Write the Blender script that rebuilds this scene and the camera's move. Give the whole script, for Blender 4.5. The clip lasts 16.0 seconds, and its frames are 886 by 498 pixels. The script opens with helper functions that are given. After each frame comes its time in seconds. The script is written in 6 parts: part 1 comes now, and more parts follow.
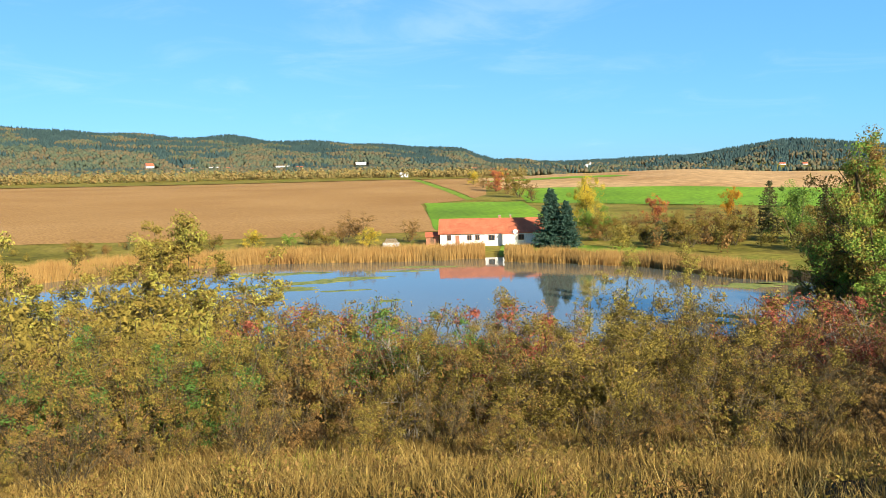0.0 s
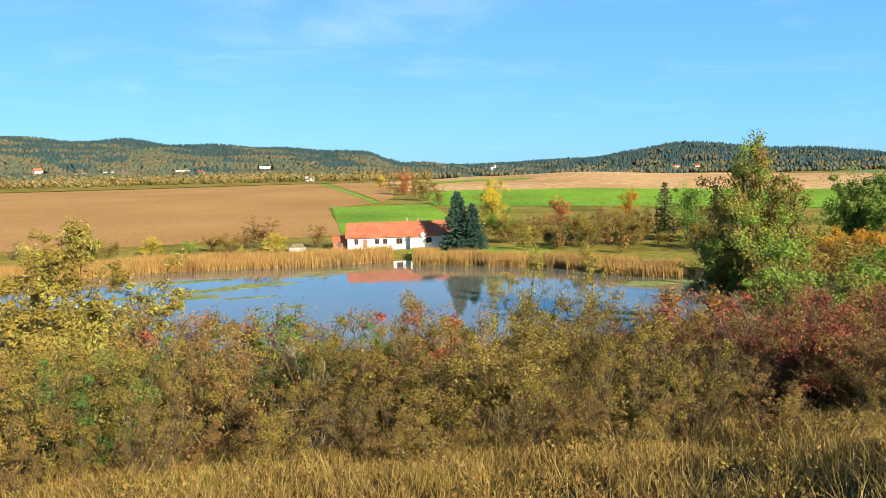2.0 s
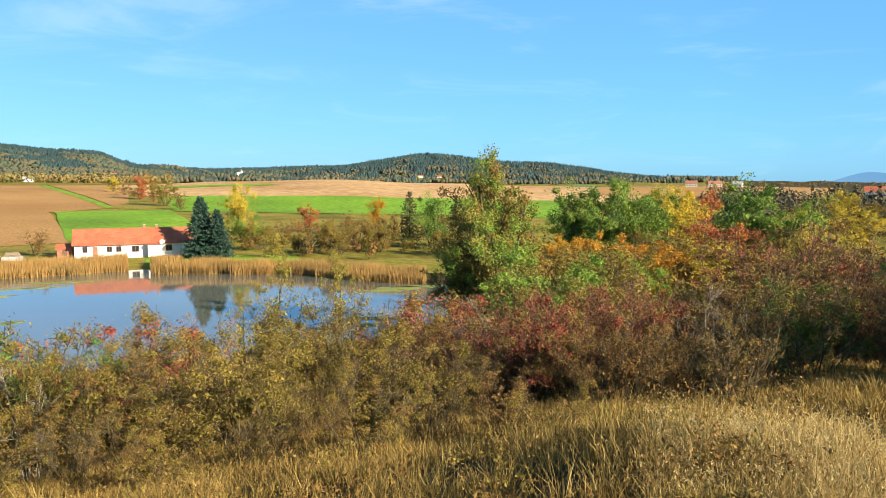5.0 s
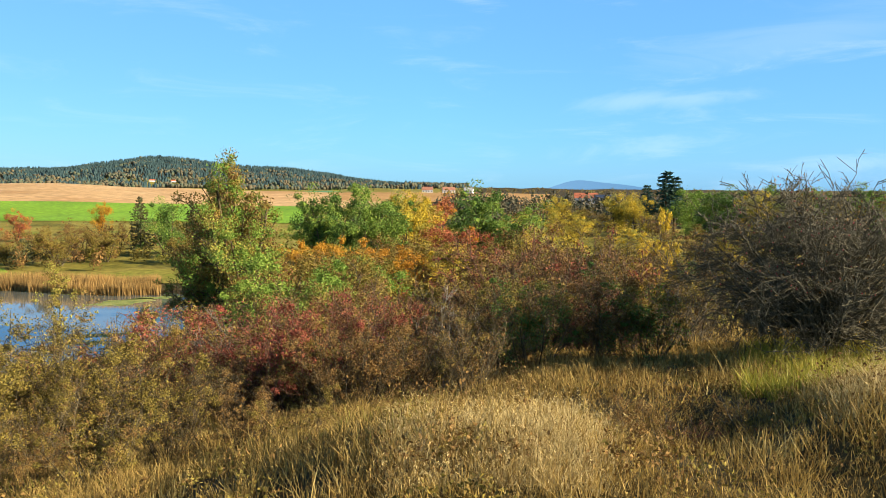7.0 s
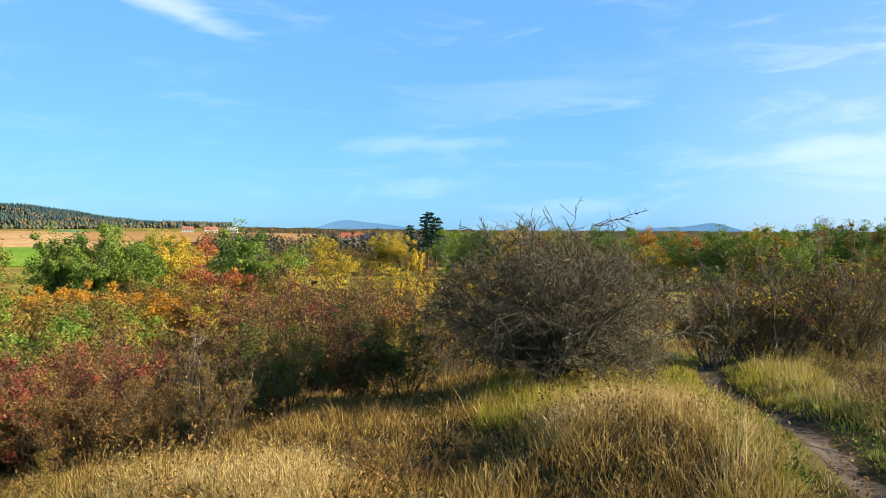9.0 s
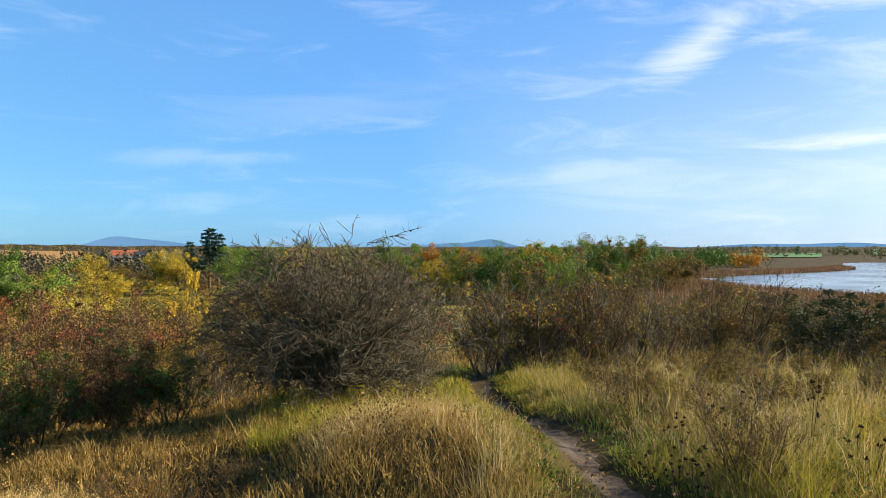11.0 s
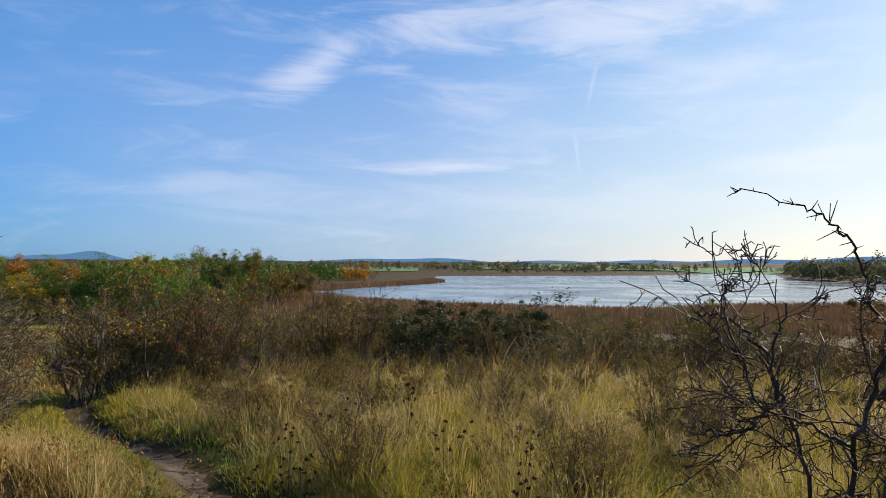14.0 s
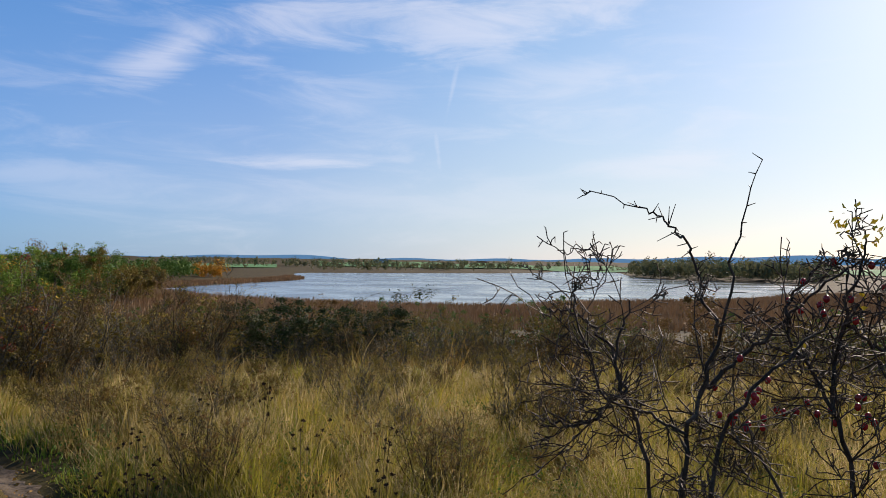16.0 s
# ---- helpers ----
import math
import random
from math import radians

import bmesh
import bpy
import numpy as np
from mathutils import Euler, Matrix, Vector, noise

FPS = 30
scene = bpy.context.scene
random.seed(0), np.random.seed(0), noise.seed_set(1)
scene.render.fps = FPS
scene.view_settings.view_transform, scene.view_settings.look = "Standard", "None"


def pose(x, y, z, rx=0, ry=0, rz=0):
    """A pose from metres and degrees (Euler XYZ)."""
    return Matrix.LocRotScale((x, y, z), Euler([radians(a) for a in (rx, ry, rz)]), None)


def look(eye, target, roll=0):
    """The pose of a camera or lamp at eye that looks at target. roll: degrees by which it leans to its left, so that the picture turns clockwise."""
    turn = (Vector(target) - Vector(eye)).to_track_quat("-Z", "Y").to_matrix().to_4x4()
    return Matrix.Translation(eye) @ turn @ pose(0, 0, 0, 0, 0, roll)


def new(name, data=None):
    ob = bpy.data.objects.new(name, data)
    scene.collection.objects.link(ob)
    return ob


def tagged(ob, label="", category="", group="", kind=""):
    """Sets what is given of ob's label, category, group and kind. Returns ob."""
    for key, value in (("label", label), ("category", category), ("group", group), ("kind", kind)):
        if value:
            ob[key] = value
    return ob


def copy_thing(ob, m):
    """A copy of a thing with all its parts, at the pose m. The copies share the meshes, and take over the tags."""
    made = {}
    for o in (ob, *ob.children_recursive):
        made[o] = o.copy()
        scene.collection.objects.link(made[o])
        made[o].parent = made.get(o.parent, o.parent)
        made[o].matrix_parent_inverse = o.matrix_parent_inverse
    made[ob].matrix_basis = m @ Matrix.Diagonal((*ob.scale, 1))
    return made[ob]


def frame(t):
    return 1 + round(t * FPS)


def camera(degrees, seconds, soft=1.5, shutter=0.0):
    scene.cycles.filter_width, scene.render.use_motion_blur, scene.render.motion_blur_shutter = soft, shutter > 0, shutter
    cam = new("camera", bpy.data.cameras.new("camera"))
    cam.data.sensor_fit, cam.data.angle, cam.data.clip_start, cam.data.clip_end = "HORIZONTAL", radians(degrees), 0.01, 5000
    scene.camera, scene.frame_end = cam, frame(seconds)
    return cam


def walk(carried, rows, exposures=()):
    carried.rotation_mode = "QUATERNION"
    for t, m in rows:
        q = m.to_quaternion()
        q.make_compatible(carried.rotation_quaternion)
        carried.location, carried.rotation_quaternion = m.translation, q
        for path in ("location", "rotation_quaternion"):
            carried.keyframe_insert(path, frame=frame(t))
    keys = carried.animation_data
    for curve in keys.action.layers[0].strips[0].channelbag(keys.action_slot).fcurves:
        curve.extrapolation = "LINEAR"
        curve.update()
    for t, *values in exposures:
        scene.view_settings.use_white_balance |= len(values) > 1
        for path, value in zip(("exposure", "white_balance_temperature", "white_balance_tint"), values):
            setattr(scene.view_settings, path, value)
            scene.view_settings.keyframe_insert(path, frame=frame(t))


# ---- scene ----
cam = camera(59.61, 16.0, soft=0.7)
PATH = [
    (0.0, pose(0.000, 0.000, 1.650, 84.80, 1.20, 0.00)),
    (0.5, pose(0.014, 0.000, 1.650, 84.79, 1.34, -1.60)),
    (1.0, pose(0.029, 0.000, 1.650, 84.72, 1.44, -3.18)),
    (1.5, pose(0.043, 0.000, 1.650, 84.76, 1.53, -5.00)),
    (2.0, pose(0.057, 0.000, 1.650, 84.89, 1.57, -6.86)),
    (2.5, pose(0.071, 0.000, 1.650, 84.98, 1.61, -8.75)),
    (3.0, pose(0.086, 0.000, 1.650, 84.99, 1.60, -11.04)),
    (3.5, pose(0.100, 0.000, 1.650, 85.15, 1.28, -13.61)),
    (6.0, pose(0.140, 0.000, 1.650, 85.05, -0.29, -34.61)),
    (6.5, pose(0.145, -0.005, 1.650, 85.14, -0.31, -39.28)),
    (7.0, pose(0.150, -0.010, 1.650, 85.55, -0.14, -44.13)),
    (7.5, pose(0.160, -0.030, 1.660, 86.25, -0.24, -48.66)),
    (8.0, pose(0.200, -0.100, 1.670, 87.02, -0.45, -52.50)),
    (8.5, pose(0.250, -0.190, 1.690, 87.89, -0.40, -57.10)),
    (9.0, pose(0.280, -0.240, 1.700, 88.54, -0.23, -61.24)),
    (11.5, pose(0.370, -0.400, 1.710, 90.06, -0.13, -81.55)),
    (12.0, pose(0.375, -0.405, 1.710, 90.42, -0.19, -86.75)),
    (12.5, pose(0.376, -0.406, 1.710, 90.79, -0.12, -92.13)),
    (13.0, pose(0.376, -0.406, 1.710, 90.99, -0.30, -97.18)),
    (13.5, pose(0.377, -0.407, 1.710, 91.03, -0.42, -101.40)),
    (14.0, pose(0.378, -0.407, 1.710, 90.93, -0.50, -104.81)),
    (14.5, pose(0.378, -0.408, 1.710, 90.70, -0.62, -107.80)),
    (15.0, pose(0.379, -0.409, 1.710, 90.47, -0.72, -110.64)),
    (15.5, pose(0.379, -0.409, 1.710, 90.49, -0.69, -113.16)),
    (16.0, pose(0.380, -0.410, 1.710, 90.85, -0.95, -115.11)),
]
walk(cam, PATH, [(0.0, 1.14, 6600, 10), (6.0, 1.26, 6850, 12), (9.0, 1.3, 6950, 14), (11.5, 1.02, 6950, 16), (13.5, 0.72, 6850, 18), (16.0, 0.52, 6750, 20)])

# ---------------------------------------------------------------- light
SUN_AZ, SUN_EL = 150.0, 23.0
world = bpy.data.worlds.new("sky")
scene.world = world
world.use_nodes = True
wn, wl = world.node_tree.nodes, world.node_tree.links
wn.clear()


def wnode(kind, **kw):
    n = wn.new(kind)
    for k, v in kw.items():
        n.inputs[k.replace("_", " ")].default_value = v
    return n


sky = wn.new("ShaderNodeTexSky")
sky.sky_type, sky.sun_disc = "NISHITA", False
sky.sun_elevation, sky.sun_rotation = radians(SUN_EL), radians(SUN_AZ)
sky.altitude, sky.air_density, sky.dust_density, sky.ozone_density = 300, 1.0, 0.5, 3.0
SKY_STRENGTH = 0.096
coord = wn.new("ShaderNodeTexCoord")
sep = wn.new("ShaderNodeSeparateXYZ")
wl.new(coord.outputs["Generated"], sep.inputs[0])
up = wn.new("ShaderNodeMath"); up.operation = "MAXIMUM"; up.inputs[1].default_value = 0.0
wl.new(sep.outputs["Z"], up.inputs[0])
side = wn.new("ShaderNodeVectorMath"); side.operation = "DOT_PRODUCT"
side.inputs[1].default_value = (math.sin(radians(128)), math.cos(radians(128)), 0.25)
wl.new(coord.outputs["Generated"], side.inputs[0])


def wmath(op, a, b=None, c=None):
    n = wn.new("ShaderNodeMath")
    n.operation = op
    for k, v in enumerate((a, b, c)):
        if v is None:
            continue
        if isinstance(v, (int, float)):
            n.inputs[k].default_value = v
        else:
            wl.new(v, n.inputs[k])
    return n.outputs[0]


def wrange(value, lo, hi, to_lo, to_hi):
    n = wn.new("ShaderNodeMapRange")
    n.interpolation_type = "SMOOTHSTEP"
    for k, v in zip(("From Min", "From Max", "To Min", "To Max"), (lo, hi, to_lo, to_hi)):
        n.inputs[k].default_value = v
    wl.new(value, n.inputs[0])
    return n.outputs[0]


# cirrus streaks and thin veils: bearing and height in degrees, tilt, half length, half width, strength
bearing = wmath("DEGREES", wmath("ARCTAN2", sep.outputs["X"], sep.outputs["Y"]))
height_deg = wmath("DEGREES", wmath("ARCSINE", sep.outputs["Z"]))
dome = wn.new("ShaderNodeCombineXYZ")
wl.new(bearing, dome.inputs[0]); wl.new(height_deg, dome.inputs[1])
stretch = wn.new("ShaderNodeMapping")
stretch.inputs["Rotation"].default_value = (0, 0, radians(-12))
stretch.inputs["Scale"].default_value = (0.09, 0.42, 1)
wl.new(dome.outputs[0], stretch.inputs[0])
wisp = wnode("ShaderNodeTexNoise", Scale=1.0, Detail=9, Roughness=0.62, Distortion=0.7)
wl.new(stretch.outputs[0], wisp.inputs["Vector"])
ragged_edge = wrange(wisp.outputs["Fac"], 0.3, 0.7, 0.55, -0.55)
fac = wmath("MULTIPLY", wrange(wisp.outputs["Fac"], 0.5, 0.8, 0.0, 1.0), wrange(side.outputs["Value"], 0.1, 1.0, 0.10, 0.22))
STREAKS = ((95.6, 14.2, 32, 5.0, 1.5, 0.46), (105.5, 17.2, 10, 10.0, 2.6, 0.44), (119, 17.6, 2, 12, 2.8, 0.5), (107.5, 11.2, -6, 7.5, 1.7, 0.3),
           (105, 6.9, 3, 6.2, 0.6, 0.45), (108, 4.6, 0, 26, 2.4, 0.2), (124, 12.5, 10, 9, 2.8, 0.3), (131, 7.2, 4, 7, 1.0, 0.35),
           (115.6, 12.5, 78, 2.8, 0.22, 0.22), (114.6, 8.0, 98, 1.9, 0.2, 0.2), (43, 14.6, -17, 5.4, 0.9, 0.32), (60, 6.3, 2, 6.6, 0.6, 0.13),
           (87, 5.4, 4, 8.5, 0.9, 0.22), (26, 14.0, 8, 7, 0.9, 0.2), (2, 11.5, 14, 13, 2.4, 0.13), (-12, 14, -10, 10, 1.8, 0.13), (70, 10.5, 8, 12, 1.8, 0.08))
for a_, e_, tilt_, long_, wide_, much_ in STREAKS:
    local = wn.new("ShaderNodeMapping")
    local.vector_type = "TEXTURE"
    local.inputs["Location"].default_value = (a_, e_, 0)
    local.inputs["Rotation"].default_value = (0, 0, radians(tilt_))
    local.inputs["Scale"].default_value = (long_, wide_, 1)
    wl.new(dome.outputs[0], local.inputs[0])
    far_off = wn.new("ShaderNodeVectorMath"); far_off.operation = "LENGTH"
    wl.new(local.outputs[0], far_off.inputs[0])
    body = wrange(wmath("ADD", far_off.outputs["Value"], ragged_edge), -0.25, 1.35, much_, 0.0)
    fac = wmath("MAXIMUM", fac, body)
tone = wn.new("ShaderNodeMixRGB")
tone.blend_type = "MULTIPLY"
tone.inputs[0].default_value = 1
glow = wn.new("ShaderNodeVectorMath"); glow.operation = "DOT_PRODUCT"
glow.inputs[1].default_value = (math.sin(radians(SUN_AZ)), math.cos(radians(SUN_AZ)), 0.3)
wl.new(coord.outputs["Generated"], glow.inputs[0])
warm = wn.new("ShaderNodeValToRGB")
warm.color_ramp.elements[0].position, warm.color_ramp.elements[0].color = 0.1, (0.20, 0.32, 0.43, 1)
warm.color_ramp.elements[1].position, warm.color_ramp.elements[1].color = 0.97, (0.52, 0.52, 0.47, 1)
for p_, c_ in ((0.37, (0.20, 0.38, 0.48, 1)), (0.63, (0.16, 0.30, 0.50, 1)), (0.85, (0.20, 0.29, 0.44, 1))):
    warm.color_ramp.elements.new(p_).color = c_
around = wn.new("ShaderNodeMapRange")
around.inputs["From Min"].default_value = -1.0
wl.new(glow.outputs["Value"], around.inputs[0])
wl.new(around.outputs[0], warm.inputs[0])
wl.new(warm.outputs[0], tone.inputs[2])
wl.new(sky.outputs[0], tone.inputs[1])
# thin haze that pales the blue, strongest low down
veil = wn.new("ShaderNodeMixRGB")
veil.blend_type = "ADD"
veil.inputs[0].default_value = 1
veil.inputs[2].default_value = (0.47, 1.42, 2.75, 1)
wl.new(tone.outputs[0], veil.inputs[1])
# veil fades overhead, beyond the view, to cut the sky's fill light
thin = wn.new("ShaderNodeMapRange")
thin.interpolation_type = "SMOOTHSTEP"
thin.inputs["From Min"].default_value, thin.inputs["From Max"].default_value = 0.25, 0.75
thin.inputs["To Min"].default_value, thin.inputs["To Max"].default_value = 1.0, 0.12
wl.new(up.outputs[0], thin.inputs[0])
wl.new(thin.outputs[0], veil.inputs[0])
# pale haze low on the sun's side
low = wn.new("ShaderNodeMapRange")
low.interpolation_type = "SMOOTHSTEP"
low.inputs["From Min"].default_value, low.inputs["From Max"].default_value = 0.0, 0.34
low.inputs["To Min"].default_value, low.inputs["To Max"].default_value = 1.0, 0.0
wl.new(up.outputs[0], low.inputs[0])
sunside = wn.new("ShaderNodeMapRange")
sunside.inputs["From Min"].default_value, sunside.inputs["From Max"].default_value = 0.62, 1.02
sunside.inputs["To Min"].default_value, sunside.inputs["To Max"].default_value = 0.0, 0.5
wl.new(side.outputs["Value"], sunside.inputs[0])
pale = wn.new("ShaderNodeMath"); pale.operation = "MULTIPLY"
wl.new(low.outputs[0], pale.inputs[0]); wl.new(sunside.outputs[0], pale.inputs[1])
hazed = wn.new("ShaderNodeMixRGB")
hazed.inputs[2].default_value = (4.6, 5.2, 5.2, 1)
wl.new(pale.outputs[0], hazed.inputs[0]); wl.new(veil.outputs[0], hazed.inputs[1])
mixc = wn.new("ShaderNodeMixRGB")
mixc.inputs[2].default_value = (6.4, 6.8, 7.2, 1)
wl.new(fac, mixc.inputs[0]); wl.new(hazed.outputs[0], mixc.inputs[1])
bg = wn.new("ShaderNodeBackground")
bg.inputs["Strength"].default_value = SKY_STRENGTH
wl.new(mixc.outputs[0], bg.inputs[0])
wout = wn.new("ShaderNodeOutputWorld")
wl.new(bg.outputs[0], wout.inputs[0])

sun = new("sun", bpy.data.lights.new("sun", "SUN"))
sun.data.energy, sun.data.angle, sun.data.color = 5.0, radians(0.5), (1.0, 0.91, 0.76)
sa, se = radians(SUN_AZ), radians(SUN_EL)
sun.matrix_world = look((0, 0, 60), (-math.sin(sa) * math.cos(se), -math.cos(sa) * math.cos(se), 60 - math.sin(se)))

# ---------------------------------------------------------------- materials


def ramp_material(name, colours, rough=0.8, scale=None, bump=0.0, source="island", translucent=0.0, fine=None, spec=0.2, jitter=0.35):
    """Colours spread over a ramp, driven per loose piece, per object or by two scales of noise."""
    m = bpy.data.materials.new(name)
    m.use_nodes = True
    n, l = m.node_tree.nodes, m.node_tree.links
    n.clear()
    out = n.new("ShaderNodeOutputMaterial")
    ramp = n.new("ShaderNodeValToRGB")
    e = ramp.color_ramp.elements
    while len(e) < len(colours):
        e.new(0.5)
    for i, c in enumerate(colours):
        e[i].position = i / max(1, len(colours) - 1)
        e[i].color = (*c, 1)
    geo = n.new("ShaderNodeNewGeometry")
    pos = geo.outputs["Position"]
    noise_a = n.new("ShaderNodeTexNoise")
    noise_a.inputs["Scale"].default_value = scale or 0.6
    noise_a.inputs["Detail"].default_value = 6
    l.new(pos, noise_a.inputs["Vector"])
    if source == "noise":
        l.new(noise_a.outputs["Fac"], ramp.inputs[0])
        span = n.new("ShaderNodeMapRange")
        span.inputs["From Min"].default_value, span.inputs["From Max"].default_value = 0.3, 0.7
        l.new(noise_a.outputs["Fac"], span.inputs[0])
        l.new(span.outputs[0], ramp.inputs[0])
    else:
        pick = geo.outputs["Random Per Island"]
        if source == "object":
            info = n.new("ShaderNodeObjectInfo")
            pick = info.outputs["Random"]
        mixv = n.new("ShaderNodeMath")
        mixv.operation = "MULTIPLY_ADD"
        mixv.inputs[1].default_value = 1.0 - jitter
        part_n = n.new("ShaderNodeMapRange")
        part_n.inputs["From Min"].default_value, part_n.inputs["From Max"].default_value = 0.3, 0.7
        part_n.inputs["To Max"].default_value = jitter
        l.new(noise_a.outputs["Fac"], part_n.inputs[0])
        blend = n.new("ShaderNodeMath")
        blend.operation = "MULTIPLY_ADD"
        whole = n.new("ShaderNodeObjectInfo")
        share = 0.0 if source == "object" else 0.3
        less = n.new("ShaderNodeMath")
        less.operation = "MULTIPLY"
        less.inputs[1].default_value = 1 - share
        l.new(pick, less.inputs[0])
        blend.inputs[1].default_value = share
        l.new(whole.outputs["Random"], blend.inputs[0])
        l.new(less.outputs[0], blend.inputs[2])
        l.new(blend.outputs[0], mixv.inputs[0])
        l.new(part_n.outputs[0], mixv.inputs[2])
        l.new(mixv.outputs[0], ramp.inputs[0])
    colour = ramp.outputs[0]
    if fine:
        nf = n.new("ShaderNodeTexNoise")
        nf.inputs["Scale"].default_value, nf.inputs["Detail"].default_value = fine, 5
        l.new(pos, nf.inputs["Vector"])
        dark = n.new("ShaderNodeMapRange")
        dark.inputs["From Min"].default_value, dark.inputs["From Max"].default_value = 0.3, 0.7
        dark.inputs["To Min"].default_value, dark.inputs["To Max"].default_value = 0.65, 1.2
        l.new(nf.outputs["Fac"], dark.inputs[0])
        mul = n.new("ShaderNodeMixRGB")
        mul.blend_type = "MULTIPLY"
        mul.inputs[0].default_value = 1
        l.new(colour, mul.inputs[1])
        l.new(dark.outputs[0], mul.inputs[2])
        colour = mul.outputs[0]
    bs = n.new("ShaderNodeBsdfPrincipled")
    bs.inputs["Roughness"].default_value = rough
    bs.inputs["Specular IOR Level"].default_value = spec
    l.new(colour, bs.inputs["Base Color"])
    if bump:
        nb = n.new("ShaderNodeTexNoise")
        nb.inputs["Scale"].default_value, nb.inputs["Detail"].default_value = (fine or scale or 1) * 1.5, 6
        l.new(pos, nb.inputs["Vector"])
        b = n.new("ShaderNodeBump")
        b.inputs["Strength"].default_value, b.inputs["Distance"].default_value = 0.6, bump
        l.new(nb.outputs["Fac"], b.inputs["Height"])
        l.new(b.outputs[0], bs.inputs["Normal"])
    shader = bs.outputs[0]
    if translucent:
        tr = n.new("ShaderNodeBsdfTranslucent")
        l.new(colour, tr.inputs[0])
        mx = n.new("ShaderNodeMixShader")
        mx.inputs[0].default_value = translucent
        l.new(shader, mx.inputs[1])
        l.new(tr.outputs[0], mx.inputs[2])
        shader = mx.outputs[0]
    l.new(shader, out.inputs[0])
    return m


def leaf_material(name, *colours, translucent=0.13):
    return ramp_material(name, colours, rough=0.75, scale=0.5, translucent=translucent, spec=0.12)


LEAF = {
    "olive": leaf_material("olive leaves", (0.05, 0.04, 0.009), (0.145, 0.112, 0.022), (0.29, 0.215, 0.042), (0.18, 0.095, 0.025)),
    "brown": leaf_material("withered brown leaves", (0.055, 0.03, 0.010), (0.165, 0.09, 0.027), (0.29, 0.17, 0.052), (0.16, 0.11, 0.028)),
    "red": leaf_material("dark red leaves", (0.12, 0.032, 0.02), (0.25, 0.062, 0.038), (0.34, 0.10, 0.055), (0.21, 0.12, 0.045)),
    "green": leaf_material("green leaves", (0.08, 0.14, 0.022), (0.14, 0.23, 0.034), (0.23, 0.32, 0.05), (0.31, 0.31, 0.06), translucent=0.2),
    "deep": leaf_material("deep green leaves", (0.042, 0.088, 0.018), (0.085, 0.16, 0.03), (0.15, 0.22, 0.045)),
    "holly": leaf_material("dark leathery leaves", (0.022, 0.036, 0.012), (0.042, 0.06, 0.018), (0.07, 0.085, 0.028)),
    "yellow": leaf_material("yellow leaves", (0.34, 0.23, 0.025), (0.52, 0.36, 0.03), (0.62, 0.45, 0.045), (0.34, 0.29, 0.05)),
    "lime": leaf_material("yellow-green leaves", (0.17, 0.16, 0.03), (0.28, 0.26, 0.045), (0.38, 0.33, 0.06), (0.26, 0.18, 0.05)),
    "orange": leaf_material("orange leaves", (0.30, 0.12, 0.018), (0.46, 0.20, 0.022), (0.52, 0.29, 0.03), (0.26, 0.17, 0.03)),
    "rust": leaf_material("rust-red leaves", (0.20, 0.06, 0.03), (0.38, 0.11, 0.05), (0.42, 0.18, 0.07)),
    "needle": leaf_material("dark blue-green needles", (0.020, 0.052, 0.034), (0.045, 0.095, 0.064), (0.085, 0.15, 0.105), translucent=0.1),
    "larch": leaf_material("brown-green needles", (0.05, 0.056, 0.022), (0.10, 0.10, 0.038), (0.16, 0.14, 0.055), translucent=0.15),
}
BARK = ramp_material("grey-brown bark", [(0.022, 0.017, 0.009), (0.10, 0.076, 0.038), (0.25, 0.20, 0.115)], rough=0.9, scale=3.0, fine=40, spec=0.1)
BARK_RED = ramp_material("red-brown twig bark", [(0.035, 0.018, 0.011), (0.15, 0.072, 0.042), (0.29, 0.165, 0.10)], rough=0.85, scale=3.0, fine=40, spec=0.15)
BARK_PALE = ramp_material("pale lichened bark", [(0.13, 0.11, 0.08), (0.24, 0.205, 0.15), (0.34, 0.30, 0.225)], rough=0.9, scale=3.0, fine=30, spec=0.1)
BARK_DARK = ramp_material("dark thorn bark", [(0.025, 0.021, 0.014), (0.08, 0.07, 0.045), (0.18, 0.16, 0.105)], rough=0.75, scale=6.0, fine=60, spec=0.3)
GRASS = ramp_material("dry autumn grass", [(0.07, 0.042, 0.010), (0.24, 0.15, 0.032), (0.46, 0.32, 0.09), (0.14, 0.08, 0.018), (0.38, 0.25, 0.06), (0.54, 0.40, 0.14), (0.19, 0.165, 0.026)], rough=0.7, scale=1.6, translucent=0.3, spec=0.2, jitter=0.55)
GRASS_GREEN = ramp_material("green tussock grass", [(0.06, 0.065, 0.010), (0.17, 0.18, 0.02), (0.34, 0.30, 0.04), (0.50, 0.37, 0.08)], rough=0.6, scale=1.6, translucent=0.4, jitter=0.4)
GRASS_PALE = ramp_material("grey-straw meadow grass", [(0.10, 0.07, 0.026), (0.30, 0.215, 0.085), (0.58, 0.45, 0.22), (0.22, 0.19, 0.04), (0.36, 0.27, 0.075), (0.50, 0.35, 0.12), (0.14, 0.10, 0.036)], rough=0.6, scale=1.6, translucent=0.42, jitter=0.5)
TURF = ramp_material("short green turf", [(0.04, 0.07, 0.010), (0.11, 0.18, 0.02), (0.22, 0.28, 0.035), (0.30, 0.30, 0.05)], rough=0.65, scale=1.6, translucent=0.4, jitter=0.4)
STRAW = ramp_material("pale straw", [(0.20, 0.12, 0.03), (0.50, 0.36, 0.13), (0.64, 0.50, 0.22), (0.36, 0.25, 0.08), (0.72, 0.58, 0.30)], rough=0.7, scale=1.6, translucent=0.3, jitter=0.4)
